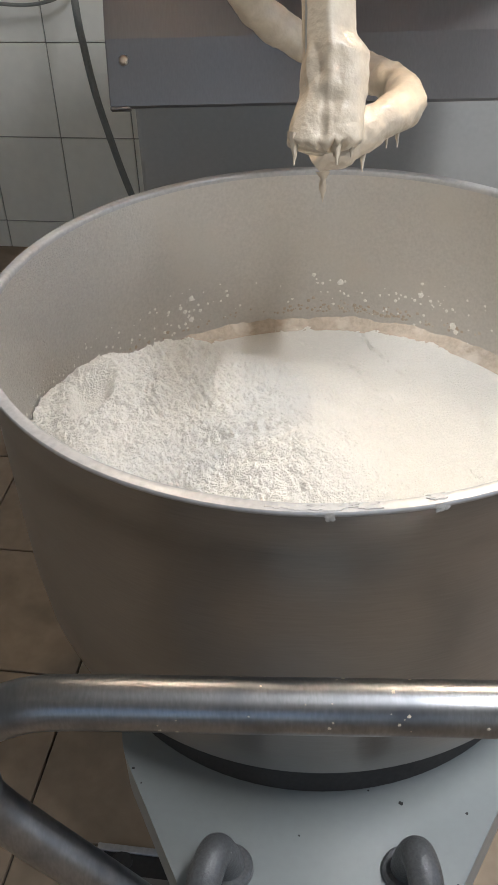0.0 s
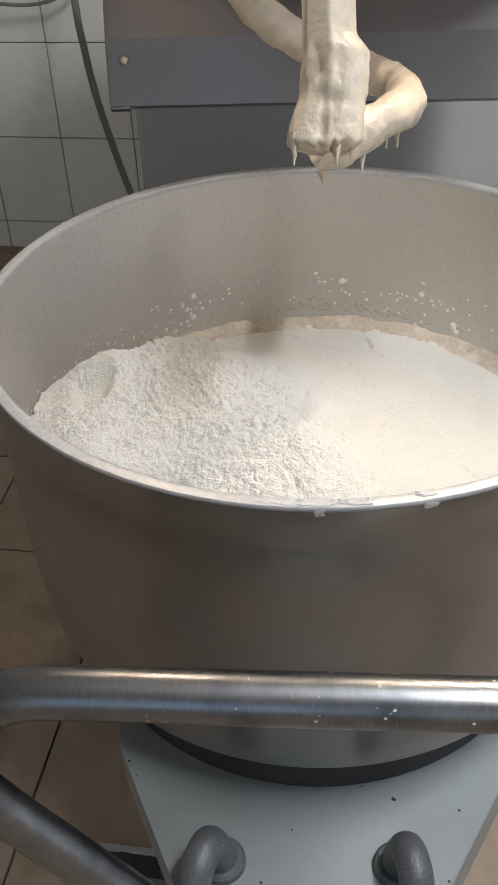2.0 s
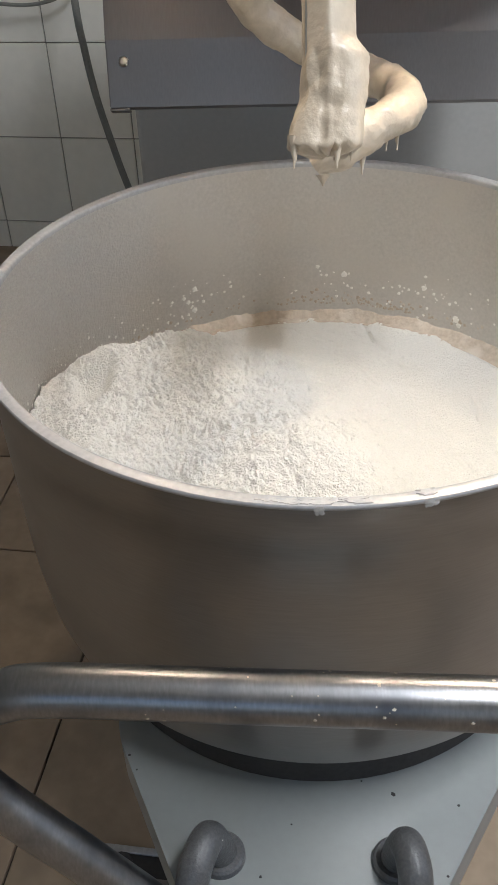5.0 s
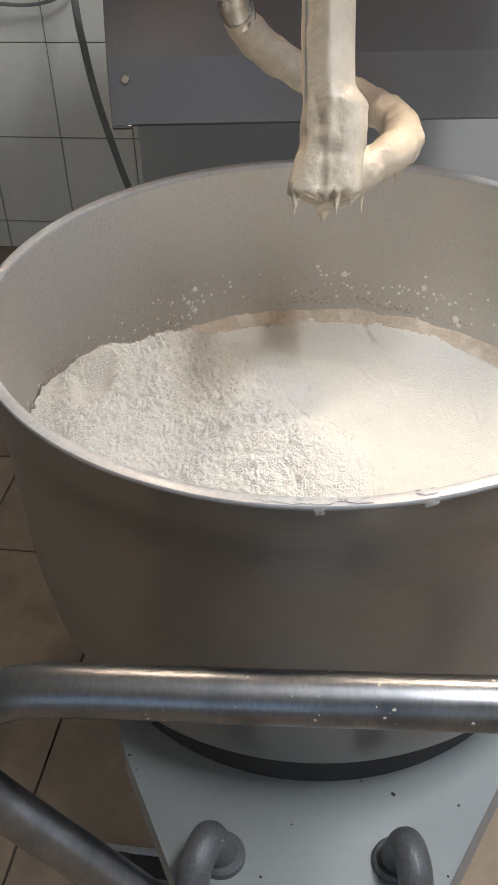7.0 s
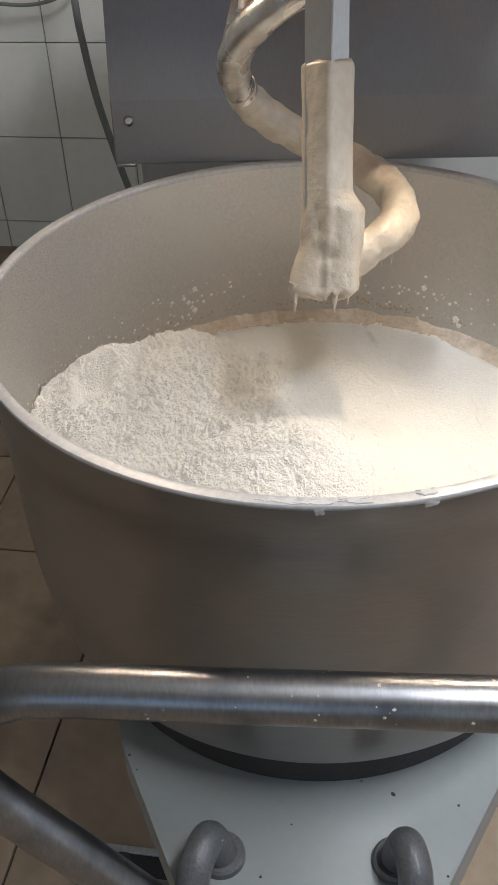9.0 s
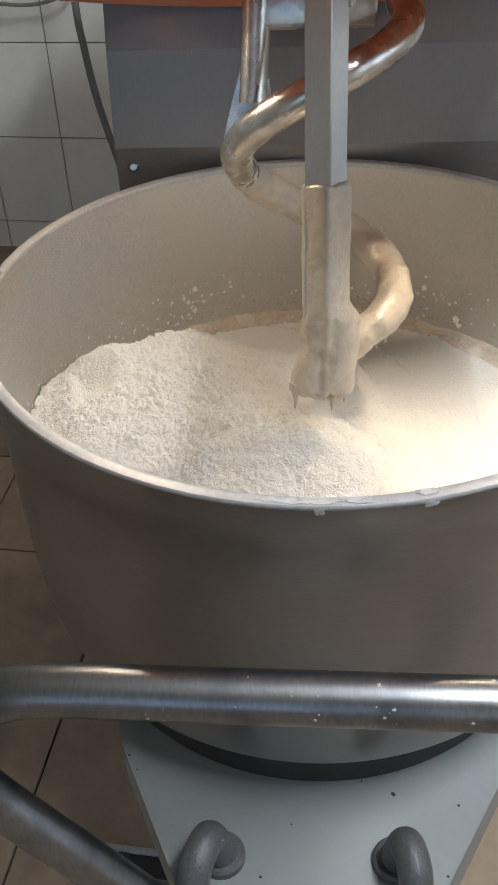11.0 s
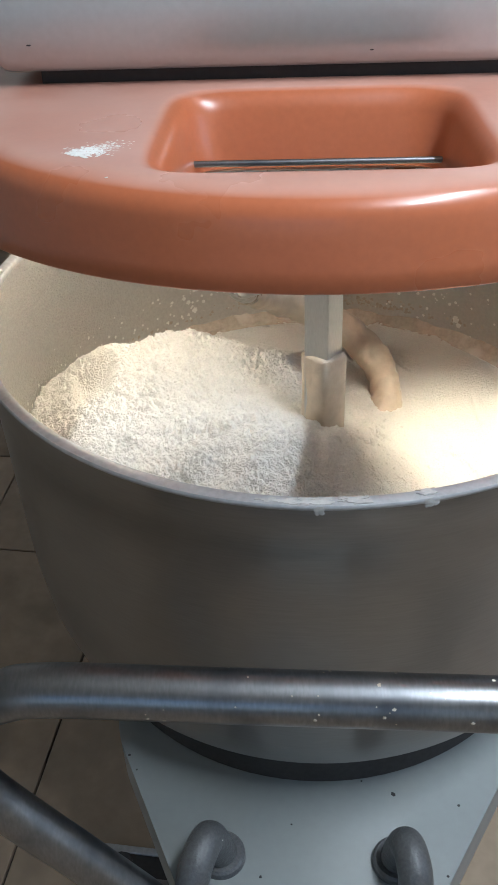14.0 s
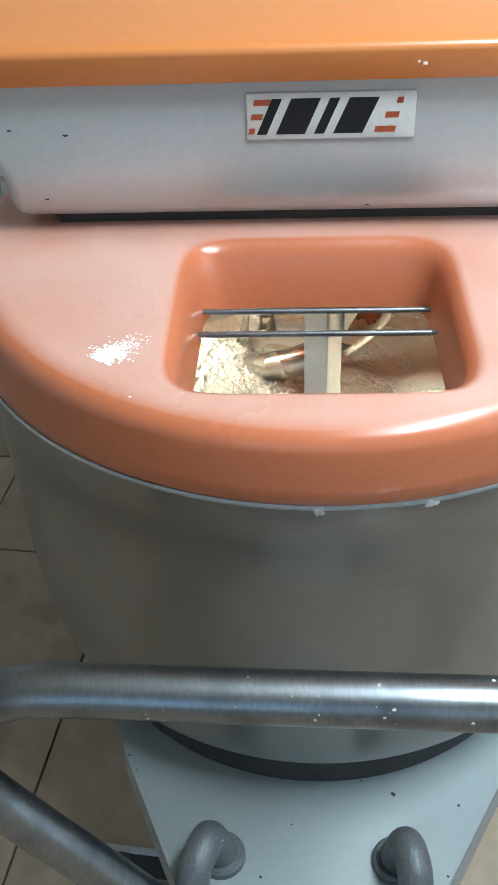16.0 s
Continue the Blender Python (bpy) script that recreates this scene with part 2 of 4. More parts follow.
def block(x0, y0, z0, x1, y1, z1, bevel=0.0, bm=None, seg=2):
    return prism([(x0, y0), (x1, y0), (x1, y1), (x0, y1)], z0, z1, bevel, seg, bm)


def extrude_x(profile, x0, x1, bevel=0.0, seg=3):
    """A shape with one section (y, z) along x."""
    bm = bmesh.new()
    a = [bm.verts.new((x0, y, z)) for y, z in profile]
    b = [bm.verts.new((x1, y, z)) for y, z in profile]
    n = len(profile)
    ends = [bm.faces.new(a[::-1]), bm.faces.new(b)]
    for i in range(n):
        bm.faces.new((a[i], a[(i + 1) % n], b[(i + 1) % n], b[i]))
    if bevel:
        es = {e for f in ends for e in f.edges}
        bmesh.ops.bevel(bm, geom=list(es), offset=bevel, segments=seg, affect="EDGES", profile=0.5)
    return bm


def round_plan(poly, r, seg=5):
    """A plan with rounded corners."""
    out = []
    n = len(poly)
    for i in range(n):
        p, a, b = Vector(poly[i]), Vector(poly[i - 1]), Vector(poly[(i + 1) % n])
        u, v = (a - p).normalized(), (b - p).normalized()
        for k in range(seg + 1):
            t = k / seg
            q = (p + u * r) * (1 - t) ** 2 + p * 2 * t * (1 - t) + (p + v * r) * t * t
            out.append((q.x, q.y))
    return out


def blob(bm, c, r, squash, normal, seed, sub=2):
    """A small uneven lump pressed on a surface."""
    m = Vector(normal).to_track_quat("Z", "Y").to_matrix().to_4x4()
    made = bmesh.ops.create_icosphere(bm, subdivisions=sub, radius=1.0)
    for v in made["verts"]:
        k = 1 + 0.6 * noise.noise(v.co * 1.4 + Vector((seed, seed * 0.7, 0))) + 0.45 * noise.noise(v.co * 3.1 + Vector((0, seed, seed)))
        p = Vector((v.co.x * r * k, v.co.y * r * k, v.co.z * r * squash))
        v.co = Vector(c) + m.to_3x3() @ p


def drip(bm, p, length, r, seed):
    n = 8
    path = [Vector(p) + Vector((0.0015 * noise.noise((seed, i, 0)), 0.001 * i / n, 0.006 - (length + 0.006) * i / n)) for i in range(n + 1)]
    sweep(path, lambda t: r * (1 - t) ** 1.3 + 0.0007, 10, bm)


# ---- room ----
def tile_mesh(name, w, h, t, mat):
    bm = block(0, 0, 0, w, h, t, 0.0015, seg=1)
    for f in bm.faces:
        f.smooth = False
    me = bpy.data.meshes.new(name)
    bm.to_mesh(me)
    bm.free()
    me.materials.append(mat)
    return me


def build_room():
    X0, X1, Y0, Y1, H = -2.4, 2.4, -3.1, 1.98, 3.0
    t = 0.2
    floor = mesh_object("floor", block(X0 - t, Y0 - t, -0.15, X1 + t, Y1 + t, -0.007), GROUT_DARK)
    floor.matrix_world = ROOM_M
    tagged(floor, "brown tiled bakery floor with dark joints", "floor", kind="structure")
    back = mesh_object("wall_back", block(X0 - t, Y1 + 0.006, 0.0, X1 + t, Y1 + t, H), GROUT)
    back.matrix_world = ROOM_M
    tagged(back, "wall of glazed grey-green tiles behind the mixer", "wall", kind="structure")
    left = mesh_object("wall_left", block(X0 - t, Y0 - t, 0, X0, Y1, H), PLASTER)
    left.matrix_world = ROOM_M
    tagged(left, "plain painted plaster side wall", "wall", kind="structure")
    # side wall with the window
    bm = bmesh.new()
    wy0, wy1, wz0, wz1 = -1.7, 0.3, 1.05, 2.45
    block(X1, Y0 - t, 0, X1 + t, wy0, H, bm=bm)
    block(X1, wy1, 0, X1 + t, Y1, H, bm=bm)
    block(X1, wy0, 0, X1 + t, wy1, wz0, bm=bm)
    block(X1, wy0, wz1, X1 + t, wy1, H, bm=bm)
    right = mesh_object("wall_right", bm, PLASTER, smooth=False)
    right.matrix_world = ROOM_M
    tagged(right, "plain painted plaster wall with a window", "wall", kind="structure")
    # unseen wall behind the camera, with a doorway added for the fill light
    bm = bmesh.new()
    dx0, dx1, dz = -1.05, 0.65, 2.3
    block(X0, Y0 - t, 0, dx0, Y0, H, bm=bm)
    block(dx1, Y0 - t, 0, X1, Y0, H, bm=bm)
    block(dx0, Y0 - t, dz, dx1, Y0, H, bm=bm)
    front = mesh_object("wall_front", bm, PLASTER, smooth=False)
    front.matrix_world = ROOM_M
    tagged(front, "unseen plaster wall with a doorway added to let light in", "wall", kind="structure")
    ceiling = mesh_object("ceiling", block(X0 - t, Y0 - t, H, X1 + t, Y1 + t, H + 0.12), PLASTER, smooth=False)
    ceiling.matrix_world = ROOM_M
    tagged(ceiling, "plain plaster ceiling with a tube lamp", "ceiling", kind="structure")
    # added ground outside, unseen, dark so that little light bounces indoors
    ground = mesh_object("ground", block(-60, -60, -0.4, 60, 60, -0.16), ASPHALT)
    tagged(ground, "dark asphalt ground added outside the doorway, unseen", "ground", kind="structure")
    return floor, back, Y1


def build_tiles(floor, back, Y1):
    w, h = 0.25, 0.302
    me = tile_mesh("wall_tile", w - 0.004, h - 0.004, 0.008, TILE_WALL)
    for i in range(-6, 14):
        for j in range(0, 9):
            ob = new("tile", me)
            ob.parent = back
            ob.matrix_basis = pose(WALL_X + i * w, Y1 + 0.0065, WALL_Z + j * h, 90, 0, 0)
    me = tile_mesh("cut_tile", w - 0.004, WALL_Z - 0.006, 0.008, TILE_WALL)
    for i in range(-6, 14):
        ob = new("tile", me)
        ob.parent = back
        ob.matrix_basis = pose(WALL_X + i * w, Y1 + 0.0065, 0.002, 90, 0, 0)
    me = tile_mesh("floor_tile", 0.3295, 0.3295, 0.010, TILE_FLOOR)
    for i in range(-6, 9):
        for j in range(-10, 6):
            ob = new("tile", me)
            ob.parent = floor
            ob.matrix_basis = pose(FLOOR_X + i * 0.3335, FLOOR_Y + j * 0.3335, -0.0095 + random.uniform(-0.0006, 0.0006))


def build_tube_lamp():
    d = thing("ceiling_lamp", ROOM_M @ pose(TUBE_X, TUBE_Y, TUBE_Z), "long white batten lamp with one cool tube on the ceiling", "ceiling lamp")
    part("housing", block(-0.03, -0.63, 0.03, 0.03, 0.63, 0.1, 0.004), FRAME_WHITE, d, "white sheet metal housing")
    for s in (-1, 1):
        part("holder", block(-0.015, s * 0.615 - 0.012, -0.008, 0.015, s * 0.615 + 0.012, 0.031, 0.002), FRAME_WHITE, d)
    part("tube", sweep([(0, -0.602, 0.008), (0, 0, 0.008), (0, 0.602, 0.008)], 0.013, 16), TUBE, d, "glowing cool white glass tube")


def build_drain():
    d = thing("floor_drain", ROOM_M @ DRAIN_M, "square steel floor drain with a slotted grate let into the tiles", "drain")
    bm = bmesh.new()
    s, b = 0.125, 0.012
    for x0, y0, x1, y1 in ((-s, -s, s, -s + b), (-s, s - b, s, s), (-s, -s + b, -s + b, s - b), (s - b, -s + b, s, s - b)):
        block(x0, y0, 0.0006, x1, y1, 0.006, 0.001, bm, 1)
    part("frame", bm, STEEL_RIM, d, "bright steel edge")
    # near-black sheet gives the shade of the gaps between the slats
    part("pan", block(-s + b, -s + b, 0.0006, s - b, s - b, 0.0015), DARK, d)
    for k in range(5):
        y = -0.085 + k * 0.036
        part("slat", block(-0.055, y, 0.0016, 0.11, y + 0.016, 0.007, 0.002), STEEL_PANEL, d)
    # dark disc stands in for the shade of the grate's round hole
    part("hole_shade", lathe([(0.0, 0.0055), (0.016, 0.0055), (0.018, 0.004), (0.018, 0.0016)], 24, centre=(-0.079, 0.098)), RUBBER, d)
    return d


# ---- bowl on its trolley ----
HM = pose(0, 0, 0, 0, 0, -5.2)     # the handle's turn


def rz(z):
    return z + ZR


def flake(bm, r, a, size, seed):
    """A thin broken flake of dried flour paste lying on the rim."""
    n = 18
    lift = 0.0007 + 0.00003 * (len(bm.verts) // 36)
    top, low = [], []
    for i in range(n):
        b = 2 * math.pi * i / n
        c, d = math.cos(b), math.sin(b)
        s = size * (0.75 + 0.75 * noise.noise((c * 1.6 + seed * 3.1, d * 1.6, seed)) + 0.4 * noise.noise((c * 4 + seed, d * 4, seed * 2.0)))
        q = max(0.3878, min(0.3985, r + 0.8 * s * d))
        w = a + 1.9 * s * c / q
        low.append(bm.verts.new((q * math.cos(w), q * math.sin(w), rz(0.0001))))
        q = max(0.3880, min(0.3982, r + 0.74 * s * d))
        top.append(bm.verts.new((q * math.cos(w), q * math.sin(w), rz(lift))))
    bm.faces.new(top)
    for i in range(n):
        j = (i + 1) % n
        bm.faces.new((low[i], low[j], top[j], top[i]))


CHIPS = [(-0.26, -0.278, 0.006, 0.0), (-0.249, -0.3, 0.004, 0.0), (0.072, -0.35, 0.009, 0.0), (0.149, -0.369, 0.006, 0.0), (-0.056, -0.384, 0.004, 0.0), (-0.096, -0.447, 0.006, 0.0), (0.119, -0.456, 0.006, 0.0), (0.035, -0.33, 0.004, 0.0)]


def build_trolley():
    t = thing("bowl_trolley", pose(0, 0, 0), "steel dough bowl on a white wheeled trolley with a tube handle", "bowl trolley")
    outer = [(0.0, -0.478), (0.30, -0.478), (0.323, -0.473), (0.346, -0.457), (0.368, -0.425), (0.381, -0.375), (0.3870, -0.31),
             (0.3890, -0.24), (0.3900, -0.15), (0.3912, -0.063), (0.3930, -0.0605), (0.3952, -0.0075)]
    bowl = part("bowl", lathe([(r, rz(z)) for r, z in outer], 160), STEEL_BOWL, t, "brushed stainless steel outer wall")
    inner = [(0.3868, -0.002), (0.3863, -0.012), (0.3855, -0.05), (0.380, -0.2), (0.372, -0.30), (0.352, -0.38), (0.29, -0.44), (0.0, -0.45)]
    part("lining", lathe([(r, rz(z)) for r, z in inner], 160), STEEL_INNER, bowl, "dull inner wall dusted with flour")
    rim = [(0.3952, -0.0075), (0.3985, -0.0060), (0.3999, -0.0042), (0.4003, -0.0024), (0.4000, -0.0010), (0.3992, 0.0001), (0.394, 0.0005), (0.3885, 0.0004),
           (0.3871, -0.0005), (0.3864, -0.0022), (0.3862, -0.0045), (0.3864, -0.0075)]
    part("rim", lathe([(r, rz(z)) for r, z in rim], 160, close=True), STEEL_RIM, bowl, "rolled rim with bright worn edge")
    part("turntable", lathe([(0.0, rz(-0.4785)), (0.322, rz(-0.4785)), (0.325, rz(-0.482)), (0.329, rz(-0.523)), (0.0, rz(-0.523))], 96),
         RUBBER, t, "black ring under the bowl")
    # chassis
    plan = [(-0.25, 0.32), (-0.2795, -0.2405), (-0.155, -0.547), (0.055, -0.557), (0.268, -0.2535), (0.298, 0.32)]
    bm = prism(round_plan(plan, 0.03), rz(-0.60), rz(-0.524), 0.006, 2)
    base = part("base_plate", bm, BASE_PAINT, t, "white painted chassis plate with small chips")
    for x, y, s, a in CHIPS:
        bm = bmesh.new()
        blob(bm, (x, y, rz(-0.5238)), s * 0.28, 0.12, (0, 0, 1), x * 90)
        part("chip", bm, DARK, base, "small dark scuff")
    # castors
    for x, y in ((-0.2, 0.24), (0.2, 0.24), (-0.06, -0.55), (0.06, -0.55)):
        bm = block(x - 0.03, y - 0.03, rz(-0.66), x + 0.03, y + 0.03, rz(-0.60))
        block(x - 0.03, y - 0.025, 0.06, x - 0.024, y + 0.025, rz(-0.66), bm=bm)
        block(x + 0.024, y - 0.025, 0.06, x + 0.03, y + 0.025, rz(-0.66), bm=bm)
        fork = part("castor", bm, STEEL_PANEL, t, "castor fork")
        bm = lathe([(0.0, -0.02), (0.05, -0.02), (0.0625, -0.014), (0.0625, 0.014), (0.05, 0.02), (0.0, 0.02)], 32)
        bm.transform(pose(x, y, 0.0625, 0, 90, 0))
        part("wheel", bm, RUBBER, fork, "black rubber wheel")
    # handle
    z = rz(-0.1215)
    hy = -0.5056
    ox = 0.034
    pts = [(-0.10, hy + 0.01, rz(-0.65)), (-0.153, hy, rz(-0.568)), (-0.262, hy, rz(-0.41)), (-0.345, hy, rz(-0.287)), (-0.356, hy, rz(-0.24)),
           (-0.357, hy, rz(-0.195)), (-0.339, hy, rz(-0.157)), (-0.301, hy, rz(-0.132)), (-0.252, hy, z), (-0.1, hy, z)]
    pts = pts + [(-x, y, q) for x, y, q in pts[::-1]]
    bm = sweep(smooth_path(pts, 7), 0.0236, 28)
    bm.transform(HM @ pose(ox, 0, 0))
    handle = part("handle", bm, STEEL_TUBE, t, "thick scratched stainless steel tube")
    bm = bmesh.new()
    rnd = random.Random(5)
    for k in range(34):
        a = rnd.uniform(-0.4, 2.6)
        x = rnd.uniform(-0.2, 0.24) if k > 8 else rnd.choice((-0.13, 0.01, 0.05, 0.08)) + rnd.uniform(-0.012, 0.012)
        n = Vector((0, -math.cos(a), math.sin(a)))
        blob(bm, Vector((x, hy, z)) + n * 0.0236, rnd.uniform(0.0006, 0.0016), 0.15, n, k * 1.7)
    bm.transform(HM)
    tagged(part("dried_speck", bm, DOUGH_DRY, handle, "dried flour specks"), kind="stuff")
    # bent pipes on the plate
    for fx, fy, way in ((-0.141, -0.420, ((-0.005, -0.004, -0.488), (-0.0124, -0.0096, -0.467), (-0.0230, -0.034, -0.466), (-0.031, -0.052, -0.488), (-0.040, -0.075, -0.56))),
                        (0.063, -0.4365, ((0.003, -0.003, -0.488), (0.0069, -0.0114, -0.467), (0.0100, -0.0347, -0.466), (0.0111, -0.0500, -0.484), (0.013, -0.073, -0.56)))):
        bm = lathe([(0.0, 0.011), (0.025, 0.011), (0.028, 0.008), (0.0288, 0.0)], 40)
        bm.transform(pose(fx, fy, rz(-0.524)))
        pipe_pts = [(fx, fy, rz(-0.518))] + [(fx + x, fy + y, rz(q)) for x, y, q in way]
        pipe = part("bent_pipe", sweep(smooth_path(pipe_pts, 8), 0.0192, 24), HAMMERED, t, "dark grey bent pipe on a round flange")
        part("flange", bm, HAMMERED, pipe)
        rnd = random.Random(int(fx * 1000) + 900)
        bm = bmesh.new()
        for k in range(14):
            a = rnd.uniform(0.3, 2.4)
            q = Vector(pipe_pts[2]).lerp(Vector(pipe_pts[4]), rnd.random())
            n = Vector((math.cos(a), -0.3, math.sin(a))).normalized()
            blob(bm, q + n * 0.0192, rnd.uniform(0.0004, 0.0011), 0.3, n, k * 1.9, 1)
        tagged(part("flour_speck", bm, FLOUR_SPECK, pipe, "specks of flour"), kind="stuff")
    # dough on the rim
    bm = bmesh.new()
    rnd = random.Random(3)
    for a0, n, spread in ((-98, 10, 5), (-93.5, 16, 2.5), (-89, 4, 2.0), (-80.5, 4, 1.0)):
        for k in range(n):
            a = radians(a0 + rnd.gauss(0, spread * 0.5))
            rr = rnd.uniform(0.389, 0.397)
            flake(bm, rr, a, rnd.uniform(0.0018, 0.0050), k + a0)
    for a0, l in ((-80.2, 0.012), (-94.5, 0.009)):
        a = radians(a0)
        for k in range(5):
            b = a + rnd.gauss(0, 0.008)
            blob(bm, (0.4003 * math.cos(b), 0.4003 * math.sin(b), rz(-0.003 - 0.0012 * k)), 0.0036 - 0.0004 * k, 0.10, (math.cos(b), math.sin(b), 0), k + a0)
    a = radians(171)
    blob(bm, (0.392 * math.cos(a), 0.392 * math.sin(a), rz(0.002)), 0.004, 0.8, (0, 0, 1), 1)
    tagged(part("dough_smear", bm, FLAKE, t, "pale dried dough stuck on the rim"), kind="stuff")
    # splashes on the inner wall
    bm = bmesh.new()
    rnd = random.Random(8)
    spots = [(115.5, -0.185, 0.0042), (117.5, -0.205, 0.0036), (116, -0.222, 0.0042), (118.6, -0.196, 0.003), (113.5, -0.21, 0.003),
             (58, -0.19, 0.0042), (49, -0.228, 0.0055), (48, -0.236, 0.0045), (78, -0.185, 0.005), (84.5, -0.172, 0.003)]
    for k in range(230):
        c = rnd.choice(((118, 6), (75, 12), (55, 10), (150, 14), (160, 12), (175, 8)))
        spots.append((rnd.gauss(*c), rnd.gauss(-0.205, 0.022), rnd.uniform(0.0006, 0.0026)))
    for k, (a, z, s) in enumerate(spots):
        a = radians(a)
        r = 0.3796 - 0.08 * max(0.0, -0.2 - z)
        blob(bm, (r * math.cos(a), r * math.sin(a), rz(z)), s, 0.22, (-math.cos(a), -math.sin(a), 0), k * 2.3)
    tagged(part("splash", bm, FLOUR_SPECK, t, "dried flour and dough splashes on the inner wall"), kind="stuff")
    # tide line
    bm = bmesh.new()
    n = 260
    rows = []
    for i in range(n + 1):
        a = radians(-20 + 220 * i / n)
        c, s = math.cos(a), math.sin(a)
        top = -0.2465 + 0.006 * noise.noise((c * 9, s * 9, 0.3)) + 0.003 * noise.noise((c * 34, s * 34, 2.0))
        th = 0.0028 + 0.0025 * noise.noise((c * 21, s * 21, 5.0))
        rows.append([bm.verts.new((r * c, r * s, rz(z))) for r, z in
                     ((0.3782, top), (0.3755 - th * 0.6, top - 0.003), (0.371 - th * 1.6, top - 0.012), (0.355, -0.262))])
    for a, b in zip(rows, rows[1:]):
        for k in range(3):
            bm.faces.new((a[k], a[k + 1], b[k + 1], b[k]))
    part("dough_ring", bm, DOUGH_CRUST, t, "crusted ring of dough along the wall above the flour")
    bm = bmesh.new()
    rnd = random.Random(17)
    for k in range(170):
        a = radians(rnd.choice((rnd.uniform(20, 160), rnd.gauss(72, 12))))
        z = -0.238 + abs(rnd.gauss(0, 0.008))
        r = 0.3798 - 0.08 * max(0.0, -0.2 - z)
        blob(bm, (r * math.cos(a), r * math.sin(a), rz(z)), rnd.uniform(0.0008, 0.0031), 0.16, (-math.cos(a), -math.sin(a), 0), k * 1.3)
    tagged(part("dough_crumb", bm, DOUGH_CRUST, t, "brownish dough crumbs stuck above the flour"), kind="stuff")
    return t


def smoothstep(a, b, x):
    k = max(0.0, min(1.0, (x - a) / (b - a)))
    return k * k * (3 - 2 * k)


CRACKS = [[(-0.051, 0.354), (-0.006, 0.332), (0.014, 0.298), (0.048, 0.274), (0.064, 0.253)],
          [(0.062, 0.236), (0.069, 0.214), (0.081, 0.171), (0.092, 0.128), (0.1, 0.109)],
          [(0.118, 0.115), (0.121, 0.086)], [(0.11, 0.336), (0.117, 0.286), (0.136, 0.22)], [(0.14, 0.201), (0.154, 0.165)],
          [(0.236, 0.103), (0.234, 0.041)], [(0.204, -0.079), (0.177, -0.048)], [(0.14, 0.022), (0.147, 0.032)],
          [(0.172, 0.022), (0.175, 0.013)], [(-0.061, 0.126), (-0.046, 0.096)]]


def crumble(p):
    """Irregular fine crumbs, coarser in some places than in others."""
    q = p + 0.007 * noise.noise_vector(p * 31) + 0.003 * noise.noise_vector(p * 110)
    k = 0.35 + 1.5 * abs(noise.noise(p * 17 + Vector((4, 4, 1))))
    clump = 0.0058 * noise.noise(q * 58) + 0.0050 * noise.noise(q * 118 + Vector((1, 5, 3))) + 0.0062 * noise.noise(q * 225)
    return 1.05 * k * clump - 0.0070 * k * max(0.0, noise.noise(q * 74 + Vector((2, 8, 5))) - 0.22)


def flour_height(x, y):
    p = Vector((x, y, 0))
    base = -0.256 + 0.004 * noise.noise(p * 7) - 0.006 * smoothstep(0.25, 0.36, math.hypot(x, y))
    along = 1 - smoothstep(-0.15, 0.16, x + 0.25 * (y - 0.05) + 0.02 * noise.noise(p * 11))
    back = 1 - smoothstep(0.10, 0.245, y + 0.035 * noise.noise(p * 9 + Vector((3, 0, 0))) + 0.25 * max(0, -x - 0.28))
    front = 1 - 0.35 * smoothstep(0.08, -0.33, y)
    wall = 1 - 0.38 * smoothstep(-0.28, -0.38, x)
    h = 0.117 * along * back * front * wall
    h += 0.012 * math.exp(-((x + 0.268) ** 2 + (y - 0.10) ** 2) / 0.0009) + 0.010 * math.exp(-((x + 0.17) ** 2 + (y - 0.105) ** 2) / 0.0022)
    dent = math.exp(-(((x + 0.292) ** 2 / 0.0006) ** 2 + ((y - 0.035) ** 2 / 0.0012) ** 2))
    h -= 0.032 * dent
    h += 0.030 * (1 - smoothstep(0.10, 0.36, math.hypot(x, y))) * (1 - along * back)
    h += 0.054 * math.exp(-((x + 0.01) / 0.13) ** 2 - ((y + 0.15) / 0.10) ** 2)
    rough = 0.21 + 0.79 * smoothstep(0.15, -0.08, x + 0.35 * max(0.0, y - 0.02)) * back
    lump = 0.0044 * noise.noise(p * 30) + 0.0018 * noise.noise(p * 83 + Vector((9, 1, 0))) + crumble(p)
    sharp = -0.012 * max(0.0, noise.noise(p * 64 + Vector((0, 7, 2))) - 0.3)
    h += rough * (1 - 0.8 * dent) * (lump + sharp)
    for line in CRACKS:
        for (ax, ay), (bx, by) in zip(line, line[1:]):
            t = max(0, min(1, ((x - ax) * (bx - ax) + (y - ay) * (by - ay)) / ((bx - ax) ** 2 + (by - ay) ** 2)))
            d = math.hypot(x - ax - t * (bx - ax), y - ay - t * (by - ay)) + 0.004 * noise.noise(p * 70)
            if d < 0.007:
                h -= 0.0065 * (0.35 + 1.3 * abs(noise.noise(p * 38 + Vector((0, 0, 4))))) * (1 - max(0.0, d) / 0.007) ** 1.5
    return base + h


